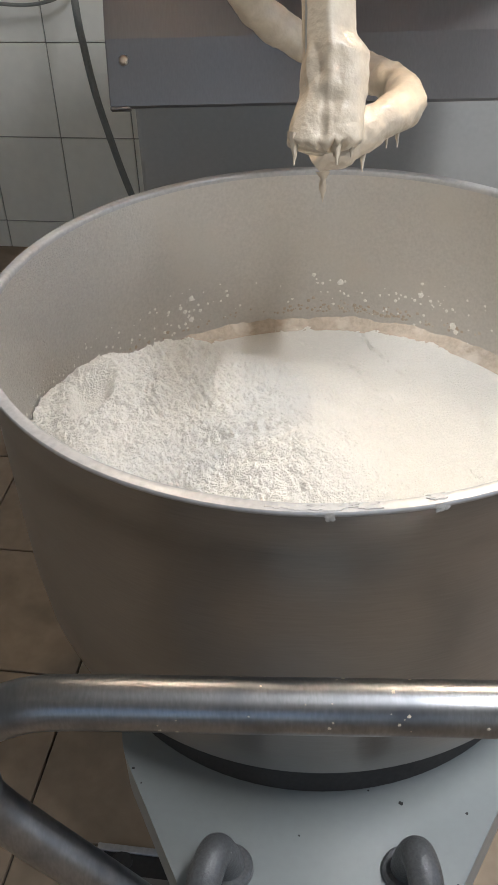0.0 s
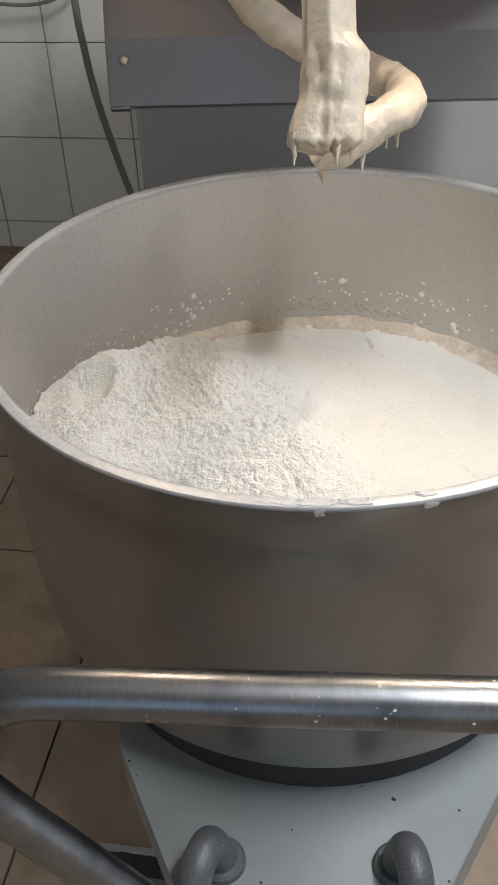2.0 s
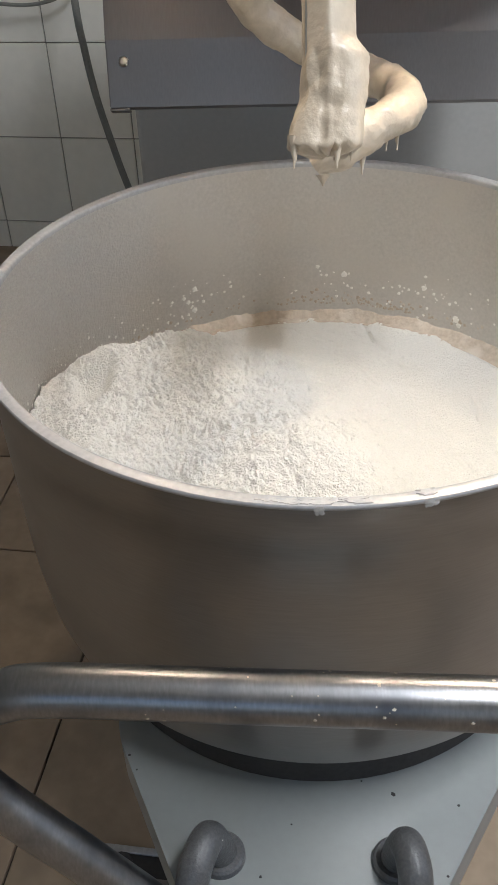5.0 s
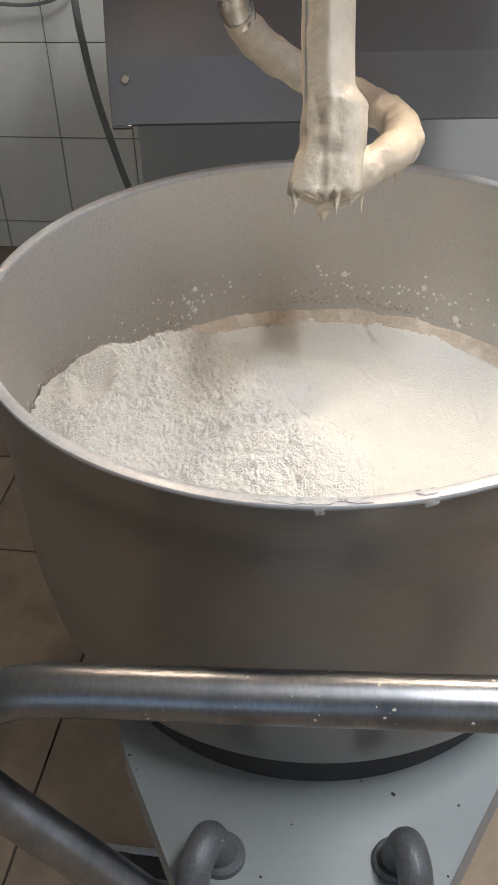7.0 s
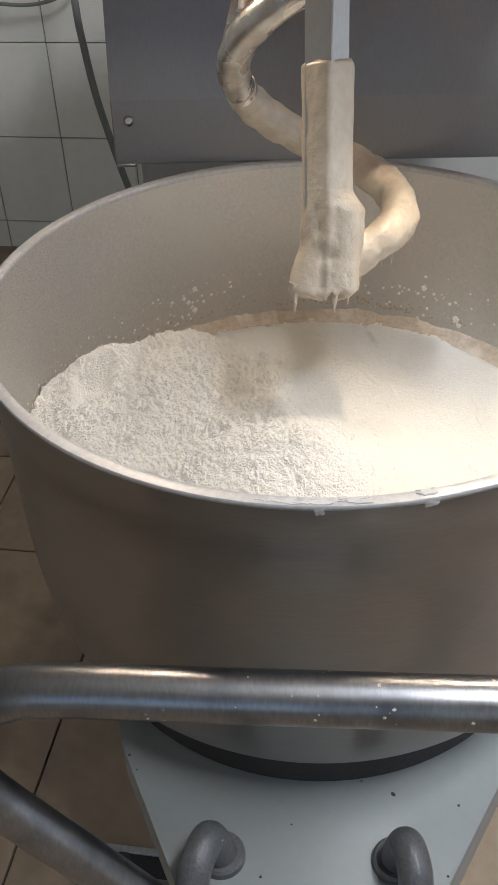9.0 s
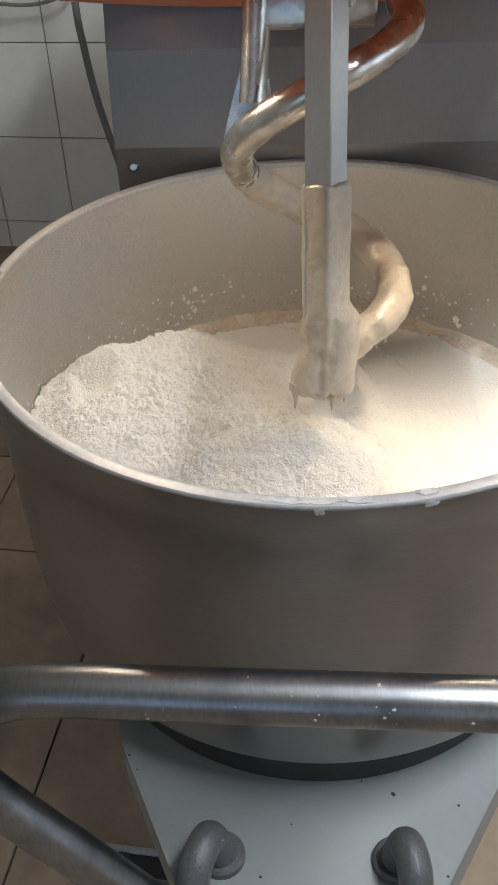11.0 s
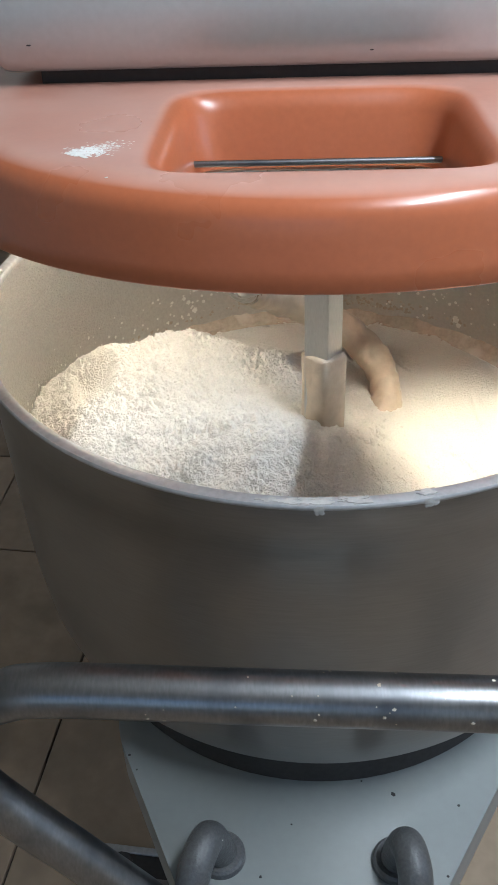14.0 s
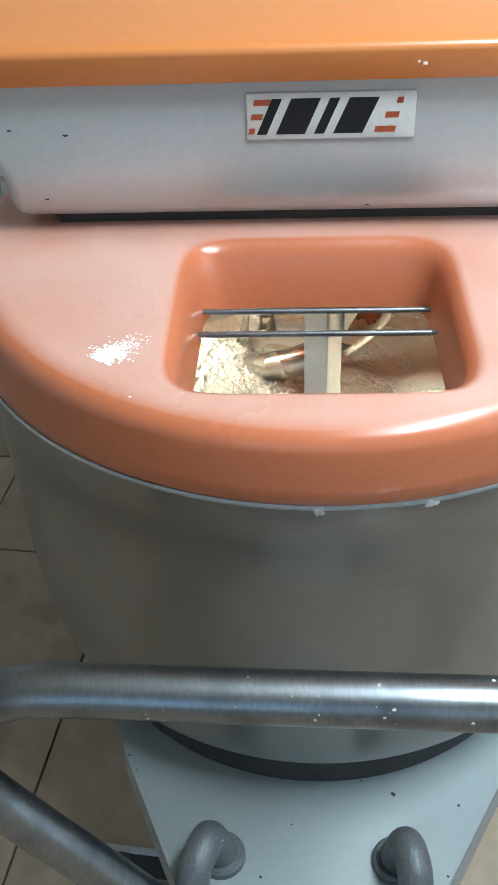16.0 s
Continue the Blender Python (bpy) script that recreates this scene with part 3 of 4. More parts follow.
def build_flour():
    f = thing("flour_heap", pose(0, 0, 0), "pale flour heaped over wet dough in the steel bowl", "flour")
    step, R = 0.0013, 0.3795
    n = int(R / step)
    verts, faces, index = [], [], {}
    for i in range(-n, n + 1):
        for j in range(-n, n + 1):
            x, y = i * step, j * step
            if x * x + y * y < R * R:
                index[(i, j)] = len(verts)
                verts.append((x, y, rz(flour_height(x, y))))
    for (i, j), k in index.items():
        q = [index.get((i + 1, j)), index.get((i + 1, j + 1)), index.get((i, j + 1))]
        if None not in q:
            faces.append((k, *q))
    me = bpy.data.meshes.new("flour_mound")
    me.from_pydata(verts, [], faces)
    me.polygons.foreach_set("use_smooth", [True] * len(me.polygons))
    me.materials.append(FLOUR)
    ob = new("flour_mound", me)
    ob.parent = f
    # loose crumbs
    bm = bmesh.new()
    rnd = random.Random(11)
    for k in range(900):
        a, r = rnd.uniform(0, 6.283), 0.365 * math.sqrt(rnd.random())
        x, y = r * math.cos(a), r * math.sin(a)
        if x > rnd.uniform(-0.2, 0.3):
            continue
        s = rnd.uniform(0.0007, 0.0024)
        m = bmesh.ops.create_icosphere(bm, subdivisions=1, radius=s)
        z = rz(flour_height(x, y)) + s * 0.3
        for v in m["verts"]:
            v.co = v.co * (1 + 0.5 * noise.noise(v.co * 900 + Vector((k, 0, 0)))) + Vector((x, y, z))
    crumbs = part("crumb", bm, FLOUR, f, "loose flour crumbs")
    tagged(crumbs, kind="stuff")
    return f


def build_clods():
    """Lumps of flour that the bar heaves up as it sinks in."""
    rnd = random.Random(31)
    out = []
    spots = [(-0.045, -0.045), (-0.038, -0.065), (-0.03, -0.082), (-0.012, -0.095), (-0.055, -0.025), (-0.048, -0.075), (-0.02, -0.105), (0.052, -0.06),
             (0.058, -0.035), (0.045, -0.085), (0.065, -0.055), (0.03, -0.10), (-0.062, -0.05), (0.07, -0.02), (-0.04, -0.01), (0.012, -0.11)]
    for k, (x, y) in enumerate(spots):
        bm = bmesh.new()
        made = bmesh.ops.create_icosphere(bm, subdivisions=3, radius=1.0)
        r = rnd.uniform(0.007, 0.014)
        for v in made["verts"]:
            d = 1 + 0.45 * noise.noise(v.co * 1.6 + Vector((k * 3.1, 0, 0))) + 0.25 * noise.noise(v.co * 4.5 + Vector((k, 2, 0)))
            v.co = Vector((v.co.x * r * d, v.co.y * r * d, v.co.z * r * 0.7 * d))
        ob = mesh_object("flour_clod", bm, FLOUR)
        tagged(ob, "crumbly lump of flour heaved up beside the bar", "flour clod", "flour clods round the breaker bar")
        z = rz(flour_height(x, y))
        out.append((ob, x, y, z, r))
    return out


# ---- mixer ----
MIX = pose(0, 0, 0, 0, 0, PSI)


def build_column():
    c = thing("mixer_column", MIX, "grey steel column of the spiral mixer behind the bowl", "mixer column")
    bm = prism(round_plan([(-0.315, 0.70), (0.44, 0.70), (0.44, 1.45), (-0.315, 1.45)], 0.012), 0.0, ZR + 0.02, 0.004)
    body = part("body", bm, COLUMN_PAINT, c, "plain grey painted casing")
    part("seam", block(-0.30, 0.6965, ZR - 0.30, 0.30, 0.6985, ZR - 0.296), DARK, body)
    for s in (-1, 1):
        part("hinge_cheek", prism(round_plan([(s * 0.25 - 0.025, 0.98), (s * 0.25 + 0.025, 0.98), (s * 0.25 + 0.025, 1.22), (s * 0.25 - 0.025, 1.22)], 0.01),
                                  ZR + 0.02, ZR + 0.06, 0.004), COLUMN_PAINT, c)
    return c


def L(x, y, z):
    """A place in the level mixer, seen from the hinge."""
    return (x, y - 1.1, z + 0.0146)


def shift(bm):
    bm.transform(Matrix.Translation((0, -1.1, 0.0146)))
    return bm


def guard_mesh():
    """The round bowl guard with its filling hatch, as rings from the edge to the hatch and back underneath."""
    n = 160
    cx, cy = -0.004, -0.205
    R0 = 0.3957

    def on_circle(a, r):
        dx, dy = math.cos(a), math.sin(a)
        b = cx * dx + cy * dy
        c = cx * cx + cy * cy - r * r
        k = -b + math.sqrt(b * b - c)
        return cx + k * dx, cy + k * dy

    def on_box(a, hx, hy, oy=0.0, p=7.0):
        dx, dy = math.cos(a), math.sin(a)
        k = 1 / ((abs(dx) / hx) ** p + (abs(dy) / hy) ** p) ** (1 / p)
        return cx + k * dx, cy + oy + k * dy

    def top(y):
        return 0.086 + 0.05 * (y + 0.2)

    rings = []
    ang = [2 * math.pi * i / n for i in range(n)]
    edge = [(R0 - 0.006, 0.0022), (R0 - 0.002, 0.002), (R0, 0.004), (R0 - 0.0006, 0.02), (R0 - 0.0016, 0.042), (R0 - 0.0026, 0.056), (R0 - 0.0035, 0.061),
            (R0 - 0.006, 0.0665), (R0 - 0.010, 0.0710), (R0 - 0.0155, 0.0742), (R0 - 0.023, 0.0764), (R0 - 0.030, 0.0775)]
    for r, z in edge:
        ring = []
        for a in ang:
            x, y = on_circle(a, r)
            ring.append((x, y, z if z < 0.04 else 0.04 + (z - 0.04) * (top(y) - 0.0407) / 0.0375))
        rings.append(ring)
    for k in (0.0, 0.25, 0.5, 0.75, 1.0):
        ring = []
        for a in ang:
            ox, oy = on_circle(a, R0 - 0.036)
            ix, iy = on_box(a, 0.148, 0.140, 0.005)
            x, y = ox + (ix - ox) * k, oy + (iy - oy) * k
            ring.append((x, y, top(y) - 0.0005 * (1 - k)))
        rings.append(ring)
    for hx, hy, oy, dz in ((0.1425, 0.1365, 0.005, -0.0012), (0.137, 0.132, 0.005, -0.0042), (0.132, 0.1275, 0.005, -0.010), (0.128, 0.123, 0.005, -0.020)):
        rings.append([(x, y, top(y) + dz) for x, y in (on_box(a, hx, hy, oy) for a in ang)])
    rings.append([(*on_box(a, 0.1225, 0.115, 0.006), 0.028) for a in ang])
    rings.append([(*on_box(a, 0.121, 0.112, 0.007), 0.020) for a in ang])
    rings.append([(*on_box(a, 0.127, 0.118, 0.007), 0.016) for a in ang])
    for k in (0.5, 1.0):
        ring = []
        for a in ang:
            ox, oy = on_circle(a, R0 - 0.012)
            ix, iy = on_box(a, 0.127, 0.118, 0.007)
            ring.append((ix + (ox - ix) * k, iy + (oy - iy) * k, 0.016 + 0.022 * k))
        rings.append(ring)
    bm = bmesh.new()
    vs = [[bm.verts.new(p) for p in ring] for ring in rings]
    for a, b in list(zip(vs, vs[1:])) + [(vs[-1], vs[0])]:
        for i in range(n):
            j = (i + 1) % n
            bm.faces.new((a[i], a[j], b[j], b[i]))
    return shift(bm)


HOOK_X, HOOK_Y, HOOK_R = 0.004, 0.125, 0.101


def helix(a0, a1, n):
    """Along the hook: 0 at the upper right, one turn each 2 pi, dropping as it winds to the front, left and back."""
    out = []
    for i in range(n + 1):
        a = a0 + (a1 - a0) * i / n
        z = -0.030 - 0.1575 * a / math.pi
        r = HOOK_R - 0.006 * smoothstep(4.5, 6.3, a)
        if a > 6.6:
            r -= 0.02 * (a - 6.6)
        out.append(L(HOOK_X + r * math.cos(a), HOOK_Y - r * math.sin(a), z))
    return out


def build_head():
    h = thing("mixer_head", MIX @ pose(0, HY, HZ), "tilting head of a spiral dough mixer with an orange bowl guard", "mixer head")
    # casing
    front = [(-0.028, 0.108), (-0.036, 0.112), (-0.046, 0.122), (-0.055, 0.140), (-0.0595, 0.165), (-0.060, 0.19), (-0.060, 0.262)]
    back = [(0.60, 0.30), (1.30, 0.30), (1.34, 0.26), (1.34, 0.10), (1.25, 0.06), (0.62, 0.06), (0.42, 0.108)]
    bm = shift(extrude_x(front + back, -0.335, 0.345, 0.018, 4))
    body = part("casing", bm, BODY_PAINT, h, "silver-grey painted casing", sharp=50)
    cap = [(-0.073, 0.258), (-0.0755, 0.2588), (-0.0765, 0.2605), (-0.0848, 0.286), (-0.0847, 0.2890), (-0.0832, 0.2925), (-0.0795, 0.2948), (-0.072, 0.2962), (-0.060, 0.298), (0.02, 0.307), (0.4, 0.345), (1.2, 0.345), (1.36, 0.33),
           (1.36, 0.262), (1.34, 0.258)]
    part("top_cap", shift(extrude_x(cap, -0.36, 0.37, 0.01, 3)), ORANGE_CAP, h, "orange painted lid over the casing", sharp=50)
    bm = bmesh.new()
    blob(bm, L(0.096, -0.0812, 0.274), 0.002, 0.2, (0, -1, 0), 3)
    blob(bm, L(0.090, -0.0818, 0.276), 0.0015, 0.2, (0, -1, 0), 5)
    part("chip", bm, FLOUR_SPECK, h, "pale chip in the orange paint")
    # solid near-black filler paints the shade of the open gap below the casing
    part("gap_shade", shift(block(-0.29, -0.020, 0.088, 0.31, 0.35, 0.110, 0.003)), DARK, h, "near-black block for the shade in the gap under the casing")
    for x, z, w in ((-0.315, 0.212, 0.004), (-0.305, 0.214, 0.0015), (-0.311, 0.210, 0.0015), (-0.258, 0.206, 0.005), (-0.29, 0.136, 0.004), (0.05, 0.124, 0.003)):
        bm = bmesh.new()
        blob(bm, L(x, -0.0602 if z > 0.18 else -0.0535, z), w * 0.6, 0.05, (0, -1, 0), x * 70)
        for v in bm.verts:
            v.co.z = z + 0.0146 + (v.co.z - z - 0.0146) * 0.35
        part("scuff", bm, BADGE_BLACK, body, "short dark scuff")
    # badge
    badge = part("badge", shift(block(-0.0735, -0.0635, 0.1985, 0.0925, -0.0595, 0.2445, 0.0015)), BADGE_WHITE, h, "metal maker's plate with dark and orange bars")

    def slanted(x0, x1, z0, z1, lean):
        lo = [bm.verts.new(L(x + lean * (z - 0.2215), -0.0639, z)) for x, z in ((x0, z0), (x1, z0), (x1, z1), (x0, z1))]
        bm.faces.new(lo)
        bmesh.ops.solidify(bm, geom=[f for f in bm.faces if set(f.verts) == set(lo)], thickness=0.0004)

    for x0, x1 in ((-0.056, -0.046), (-0.037, -0.008), (0.001, 0.011), (0.020, 0.049)):
        bm = bmesh.new()
        slanted(x0, x1, 0.204, 0.239, 0.45)
        part("dark_bar", bm, BADGE_BLACK, badge, "dark slanted bar")
    for x0, x1, z0, z1 in ((-0.069, -0.0525, 0.2325, 0.2385), (-0.069, -0.0575, 0.2185, 0.2245), (-0.069, -0.063, 0.2045, 0.2105),
                           (0.071, 0.0775, 0.2325, 0.2385), (0.063, 0.0765, 0.2185, 0.2245), (0.056, 0.0765, 0.2045, 0.2105)):
        bm = bmesh.new()
        slanted(x0, x1, z0, z1, 0.2)
        part("orange_bar", bm, BADGE_ORANGE, badge, "small orange stripe")
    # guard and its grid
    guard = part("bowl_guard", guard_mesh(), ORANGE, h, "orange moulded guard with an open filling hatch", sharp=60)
    for y, z in ((-0.1135, 0.031), (-0.1605, 0.031)):
        part("grid_rod", sweep([L(-0.126, y, z), L(-0.06, y, z), L(0.06, y, z), L(0.127, y, z)], 0.0032, 14), STEEL_TUBE, h, "thin steel rod across the hatch")
    bm = bmesh.new()
    rnd = random.Random(21)
    for k in range(900):
        u, v = rnd.gauss(0, 0.018), rnd.gauss(0, 0.007)
        x, y = -0.196 + u * 0.75 - v * 0.66, -0.278 + u * 0.66 + v * 0.75
        if math.hypot(x, y) > 0.352:
            continue
        blob(bm, L(x, y, 0.0862 + 0.05 * (y + 0.2) - 0.0003), rnd.uniform(0.0002, 0.0012) * (1.5 if abs(u) < 0.012 else 1), 0.15, (0, 0, 1), k, 1)
    for x, y, s in ((-0.156, -0.228, 0.002), (-0.167, -0.335, 0.003), (-0.15, -0.338, 0.002), (-0.147, -0.341, 0.002), (-0.06, -0.356, 0.002),
                    (-0.124, -0.057, 0.0025), (0.05, -0.05, 0.002), (0.16, -0.2, 0.002), (0.02, -0.358, 0.0015)):
        blob(bm, L(x, y, 0.0845 + 0.05 * (y + 0.2) - (0.002 if y < -0.33 else 0)), s, 0.3, (0, 0, 1), x * 80)
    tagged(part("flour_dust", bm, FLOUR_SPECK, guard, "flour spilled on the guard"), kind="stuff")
    # panel behind the bowl
    prof = [(0.455, -0.276), (0.430, -0.187), (0.412, -0.05), (0.412, 0.062), (0.432, 0.062), (0.432, -0.05), (0.448, -0.187), (0.473, -0.276)]
    panel = part("rear_panel", shift(extrude_x(prof, -0.302, 0.318, 0.002, 1)), STEEL_PANEL, h, "folded satin steel panel behind the tools", sharp=2)
    part("tab", shift(block(-0.302, 0.456, -0.2805, -0.272, 0.472, -0.2765, 0.001)), STEEL_PANEL, panel, "small folded tab")
    bm = lathe([(0.0, 0.005), (0.005, 0.0045), (0.0075, 0.002), (0.008, 0.0)], 20)
    bm.transform(Matrix.Translation(L(-0.276, 0.4380, -0.215)) @ pose(0, 0, 0, 90, 0, 0))
    part("screw", bm, STEEL_HOOK, panel, "round-headed steel screw")
    # hook
    bm = sweep(helix(-0.35, 3.55, 90), 0.0195, 28)
    hook = part("spiral_hook", bm, STEEL_HOOK, h, "polished steel spiral kneading hook")
    post = [L(-0.066, 0.12, 0.03), L(-0.069, 0.12, -0.02), L(-0.072, 0.121, -0.07), L(-0.076, 0.120, -0.125)]
    part("post", sweep(smooth_path(post, 6), 0.0165, 24), STEEL_HOOK, hook, "straight steel shank")
    web = prism([(-0.086, -0.07), (-0.056, -0.09), (-0.052, -0.135), (-0.085, -0.175), (-0.114, -0.178), (-0.108, -0.15)], -0.003, 0.003, 0.001, 1)
    web.transform(Matrix.Translation(L(0, 0.121, 0)) @ pose(0, 0, 0, 90, 0, 0))
    part("web", web, STEEL_HOOK, hook, "flat steel gusset")
    bm = shift(block(-0.066, 0.108, -0.045, 0.07, 0.135, 0.016, 0.006))
    part("hook_hub", bm, STEEL_HOOK, hook, "cross piece that holds the hook")
    bm = sweep(helix(3.45, 7.95, 150), lambda t: (0.0205 + 0.002 * smoothstep(0, 0.1, t)) * (1 - 0.35 * smoothstep(0.93, 1.0, t)), 30, None, 0.0040, 4.0)
    for a, l, r in ((6.75, 0.02, 0.004), (6.95, 0.013, 0.003), (7.3, 0.022, 0.005), (7.85, 0.006, 0.0075), (6.1, 0.012, 0.003), (5.8, 0.01, 0.003)):
        x, y, z = helix(a, a + 0.01, 1)[0]
        b2 = bmesh.new()
        drip(b2, (x, y, z - 0.02), l, r, a)
        part("drip", b2, DOUGH, hook, "hanging string of dough")
    part("hook_dough", bm, DOUGH, hook, "thick coat of wet dough")
    # breaker bar
    plan = [(0.0105, -0.068), (0.0285, -0.048), (0.006, -0.026), (-0.0165, -0.052)]
    bar = part("breaker_bar", shift(prism(plan, -0.40, 0.05, 0.0012, 1)), STEEL_BAR, h, "square steel breaker bar", smooth=False)
    bm = shift(prism([(0.026, -0.048), (0.030, -0.052), (0.052, -0.030), (0.048, -0.026)], -0.012, 0.06, 0.001, 1))
    for v in bm.verts:
        if v.co.z < 0.03 and v.co.x < 0.04:
            v.co.z -= 0.025
    part("bracket", bm, STEEL_BAR, bar, "chamfered steel bracket", smooth=False)
    # its dough
    bm = bmesh.new()
    n, m = 64, 90
    rings = []
    cx, cy = 0.007, -0.048
    for j in range(m + 1):
        t = j / m
        z = -0.203 - 0.232 * t
        ring = []
        for i in range(n):
            a = 2 * math.pi * i / n
            d = Vector((math.cos(a), math.sin(a), 0))
            c, s = math.cos(a - radians(42)), math.sin(a - radians(42))
            k = 1 / ((abs(c) / 0.0165) ** 9 + (abs(s) / 0.0185) ** 9) ** (1 / 9)
            k += 0.0031
            swell = smoothstep(0.52, 0.62, t)
            k += swell * (0.0145 - 0.006 * smoothstep(0.66, 0.9, t)) * max(0, math.cos(a - radians(-22))) ** 2
            groove = smoothstep(0.56, 0.7, t) * (1 - smoothstep(0.93, 1.0, t))
            k -= groove * 0.0055 * max(0, math.cos(a - radians(-86))) ** 10 * (0.55 + 0.9 * noise.noise((z * 60, 3.0, 1.0)))
            flare = smoothstep(0.66, 1.03, t) ** 1.25
            k += flare * 0.0195 * max(0, math.cos(a - radians(194))) ** 3
            k += (0.0012 + 0.0035 * swell) * noise.noise(Vector((d.x * 1.3, d.y * 1.3, z * 34))) + 0.0014 * swell * noise.noise(Vector((d.x * 4, d.y * 4, z * 90)))
            k *= smoothstep(0, 0.015, t) * 0.12 + 0.88
            k *= math.sqrt(max(0.05, 1 - (max(0.0, t - 0.955) / 0.046) ** 2))
            zz = z + (0.004 * noise.noise((d.x * 1.6, d.y * 1.6, 4)) if j == 0 else 0) - smoothstep(0.8, 1.0, t) * (0.007 * noise.noise((d.x * 2.7, d.y * 2.7, 8)) + 0.004 * noise.noise((d.x * 7, d.y * 7, 3)))
            ring.append(bm.verts.new(L(cx + k * d.x, cy + k * d.y, zz)))
        rings.append(ring)
    for a, b in zip(rings, rings[1:]):
        for i in range(n):
            j = (i + 1) % n
            bm.faces.new((a[i], a[j], b[j], b[i]))
    bm.faces.new(rings[0])
    bm.faces.new(rings[-1][::-1])
    for x, y, z, l, r in ((-0.0265, -0.057, -0.424, 0.024, 0.0065), (0.014, -0.062, -0.428, 0.021, 0.0065),
                          (0.028, -0.054, -0.424, 0.017, 0.007), (0.005, -0.060, -0.428, 0.009, 0.005)):
        b2 = bmesh.new()
        drip(b2, L(x, y, z), l, r, x * 50)
        part("drip", b2, DOUGH, bar, "hanging string of dough")
    part("bar_dough", bm, DOUGH, bar, "wet dough hanging from the bar", sharp=60)
    # work lamps under the guard
    for x, y, low, r, lens in ((0.245, -0.005, -0.040, 0.028, LAMP), (-0.25, 0.06, 0.003, 0.019, LAMP_DIM)):
        can = lathe([(r, 0.025), (r + 0.003, 0.025), (r + 0.003, low), (r, low)], 32, True, (x, y))
        lamp = part("lamp_housing", shift(can), STEEL_PANEL, h, "round housing of a work lamp")
        part("lens", shift(lathe([(0.0, 0.012), (r * 0.67, 0.012), (r * 0.67, 0.016), (0.0, 0.016)], 24, False, (x, y))), lens, lamp, "glowing warm lens")
    return h


# ---- cables ----
def build_cables():
    c = thing("hanging_cable", pose(0, 0, 0), "thick grey cable hanging in front of the tiled wall", "cable")
    part("sheath", sweep(smooth_path(CABLE_A, 10), 0.0105, 14), CABLE, c)
    d = thing("looped_cable", pose(0, 0, 0), "thin dark cable looped along the tiled wall", "cable")
    part("sheath", sweep(smooth_path(CABLE_B, 10), 0.0055, 12), CABLE, d)


WALL_X, WALL_Z = -1.012, 0.105
FLOOR_X, FLOOR_Y = -0.476, 0.124
DRAIN_M = pose(-0.2146, -0.335, 0.001)
CABLE_A = [(-0.515, 1.81, 1.680), (-0.515, 1.81, 1.180), (-0.517, 1.81, 0.885), (-0.508, 1.809, 0.759), (-0.492, 1.806, 0.632), (-0.466, 1.802, 0.508),
           (-0.435, 1.796, 0.380), (-0.398, 1.79, 0.266), (-0.34, 1.76, 0.160), (-0.28, 1.6, 0.110)]
CABLE_B = [(-1.3, 2.1, 0.940), (-1.0, 2.09, 0.880), (-0.83, 2.065, 0.847), (-0.779, 2.057, 0.839), (-0.71, 2.045, 0.835), (-0.648, 2.035, 0.841),
           (-0.594, 2.026, 0.858), (-0.54, 2.012, 0.900), (-0.51, 2.005, 1.080)]

FLOOR_SHEET, BACK_WALL, WALL_Y = build_room()
build_tube_lamp()
build_drain()
TROLLEY = build_trolley()
FLOUR_HEAP = build_flour()
CLODS = build_clods()
build_column()
HEAD = build_head()
build_cables()
build_tiles(FLOOR_SHEET, BACK_WALL, WALL_Y)

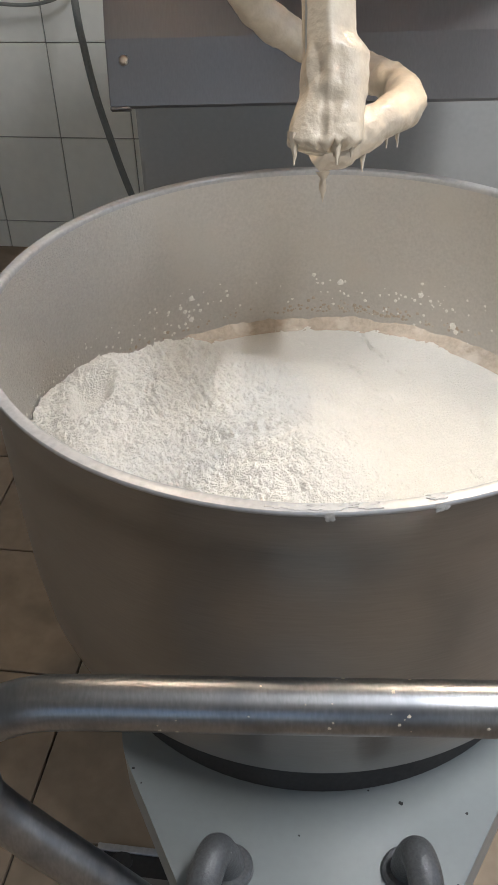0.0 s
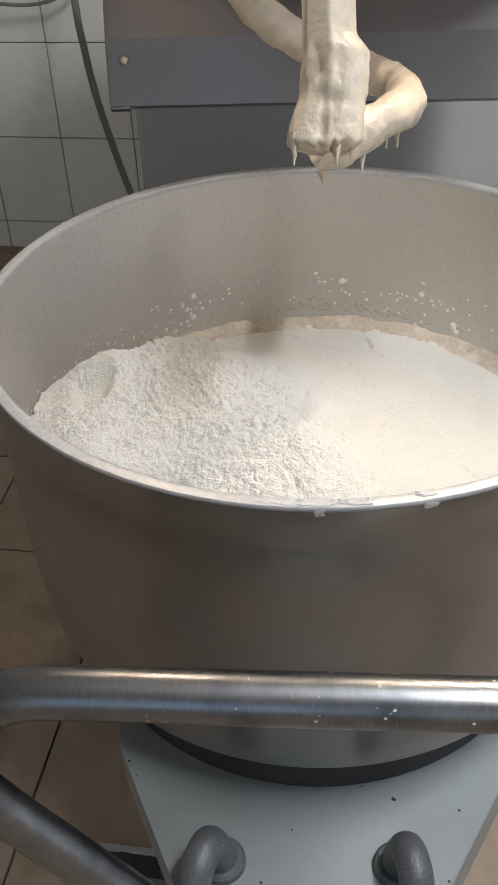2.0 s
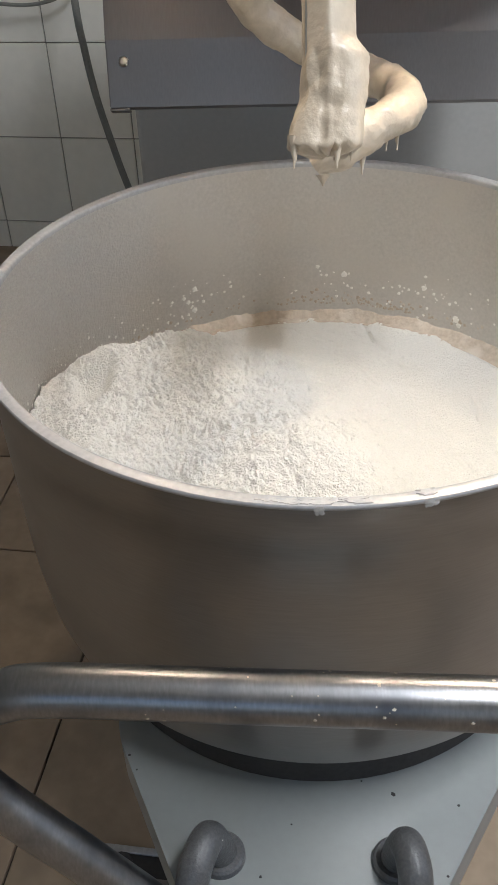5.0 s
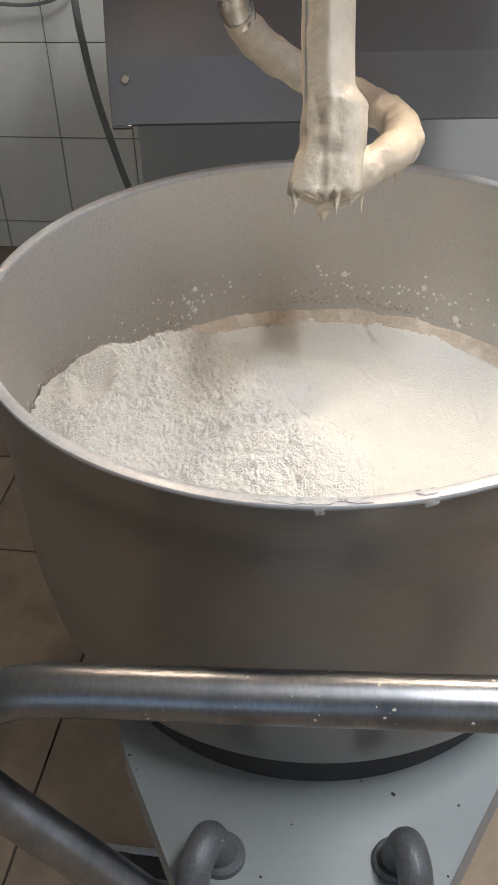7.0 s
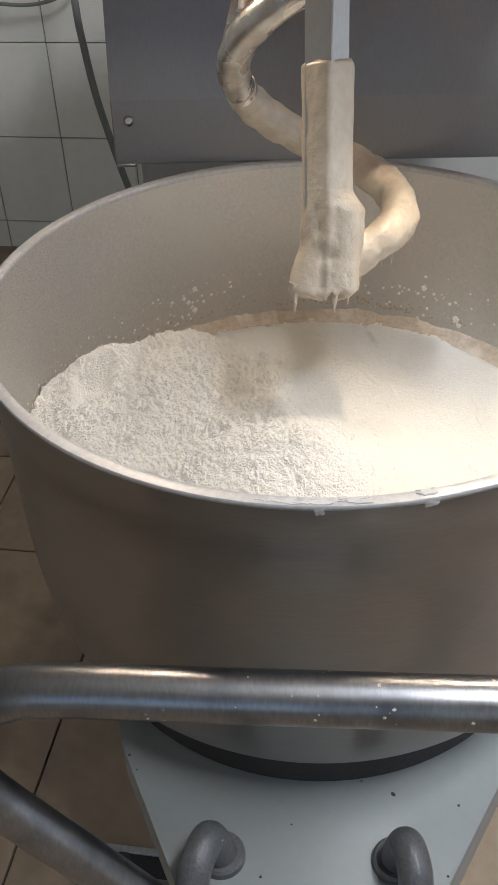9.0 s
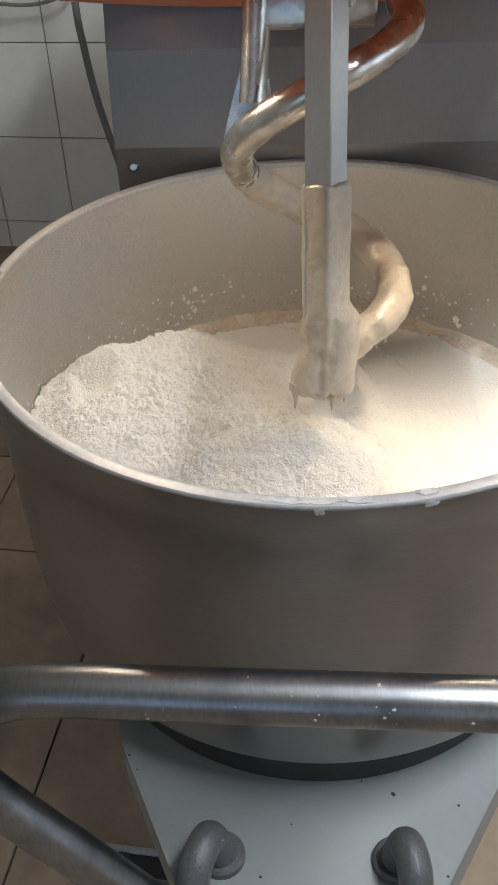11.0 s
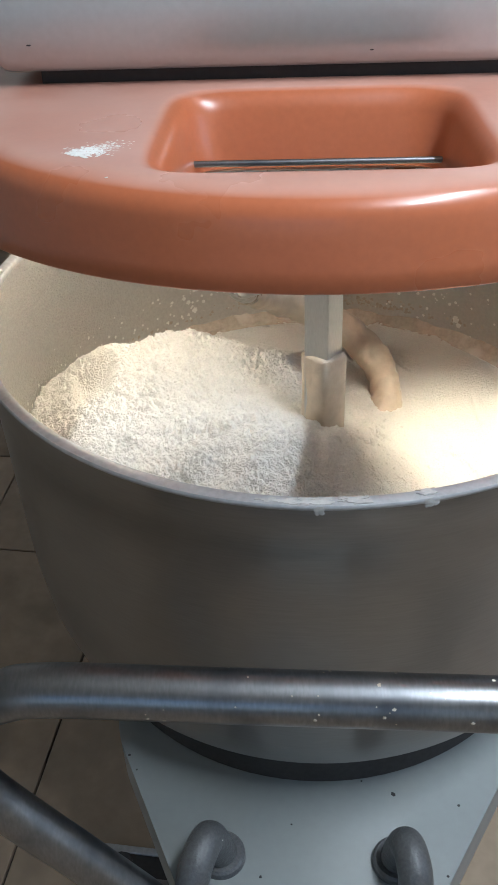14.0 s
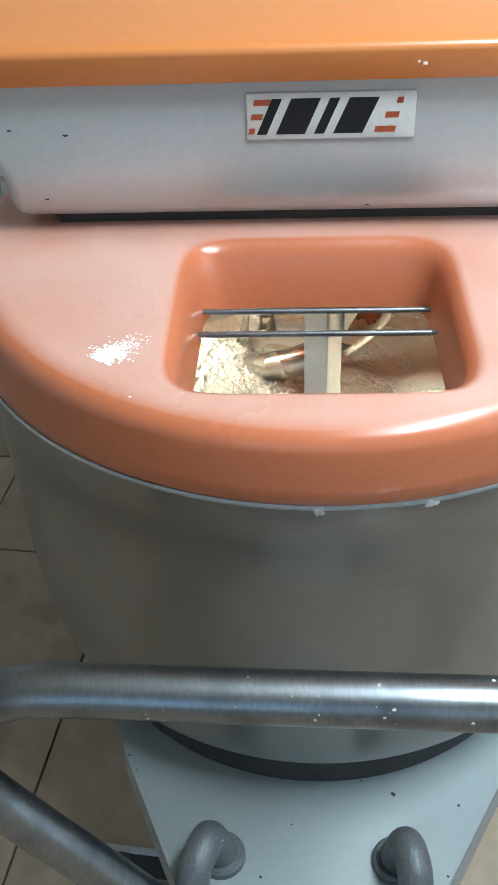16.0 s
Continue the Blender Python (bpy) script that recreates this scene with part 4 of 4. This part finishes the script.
TILT = [(0, 30.2), (3, 30.2), (4.2, 30.17), (5.0, 30.05), (5.8, 29.6), (6.5, 28.89), (7, 28.01), (7.5, 27.01), (8, 25.8), (8.5, 24.5), (9, 23.14), (9.5, 21.7),
        (10, 20.27), (10.5, 18.82), (11, 17.35), (11.5, 15.84), (12, 14.34), (12.5, 12.78), (13, 11.08), (13.5, 9.27), (14, 7.45), (14.5, 5.6),
        (15, 3.71), (15.5, 1.83), (16, 0.0)]
PUSH = [(0, pose(0.0009, -0.0182, -0.0055, -0.68, 0, 1.1)), (0.15, pose(0.0007, -0.0175, -0.0056, -0.68, 0, 1.05)),
        (0.4, pose(-0.0013, -0.0110, -0.0070, -0.69, 0, 0.28)), (0.6, pose(-0.0015, -0.0105, -0.0071, -0.69, 0, 0.23)),
        (2.1, pose(-0.0015, -0.0105, -0.0071, -0.69, 0, 0.23)), (2.5, pose(-0.0013, -0.0012, -0.0022, -0.12, 0, 0.23)),
        (2.8, pose(0, 0, 0)), (3.2, pose(0, 0, 0)), (16, pose(0, 0, 0))]
PUSH = [(t, Matrix.Translation((-0.0016, 0.0071, 0)) @ m) for t, m in PUSH]


def build_drop():
    """A drop of dough that hangs from the hook's tip and falls into the flour."""
    bm = lathe([(0.0, 0.019), (0.0012, 0.016), (0.0028, 0.008), (0.0042, 0.0), (0.0040, -0.005), (0.0022, -0.010), (0.0008, -0.016), (0.0, -0.020)], 16)
    ob = mesh_object("dough_drop", bm, DOUGH)
    return tagged(ob, "small stretched drop of wet pale dough falling into the flour", "dough drop")


def drop_rows():
    tip = MIX @ pose(0, HY, HZ, -TILT[0][1]) @ Vector(helix(7.85, 7.86, 1)[0])
    x, y, z = tip.x, tip.y, tip.z - 0.030
    rows = [(0, pose(x, y, z)), (0.2, pose(x, y, z)), (0.41, pose(x, y, z))]
    for t in (0.44, 0.48, 0.52, 0.56, 0.6, 0.64):
        rows.append((t, pose(x, y, z - 4.9 * (t - 0.41) ** 2)))
    end = rz(flour_height(x, y)) - 0.022
    return rows + [(0.70, pose(x, y, end)), (1.0, pose(x, y, end - 0.002)), (16, pose(x, y, end - 0.002))]


DROP = build_drop()


def motions():
    walk(DROP, drop_rows())
    walk(HEAD, [(t, MIX @ pose(0, HY, HZ, -a)) for t, a in TILT])
    walk(TROLLEY, PUSH)
    walk(FLOUR_HEAP, PUSH)
    for k, (ob, x, y, z, r) in enumerate(CLODS):
        t0 = 11.3 + 0.12 * (k % 8)
        low, high = pose(x, y, z - r * 1.3), pose(x * 1.12, y * 1.08, z + r * 0.1, 18, 10, 20)
        walk(ob, [(0, low), (t0, low), (t0 + 1.4, high), (16, high)])


motions()
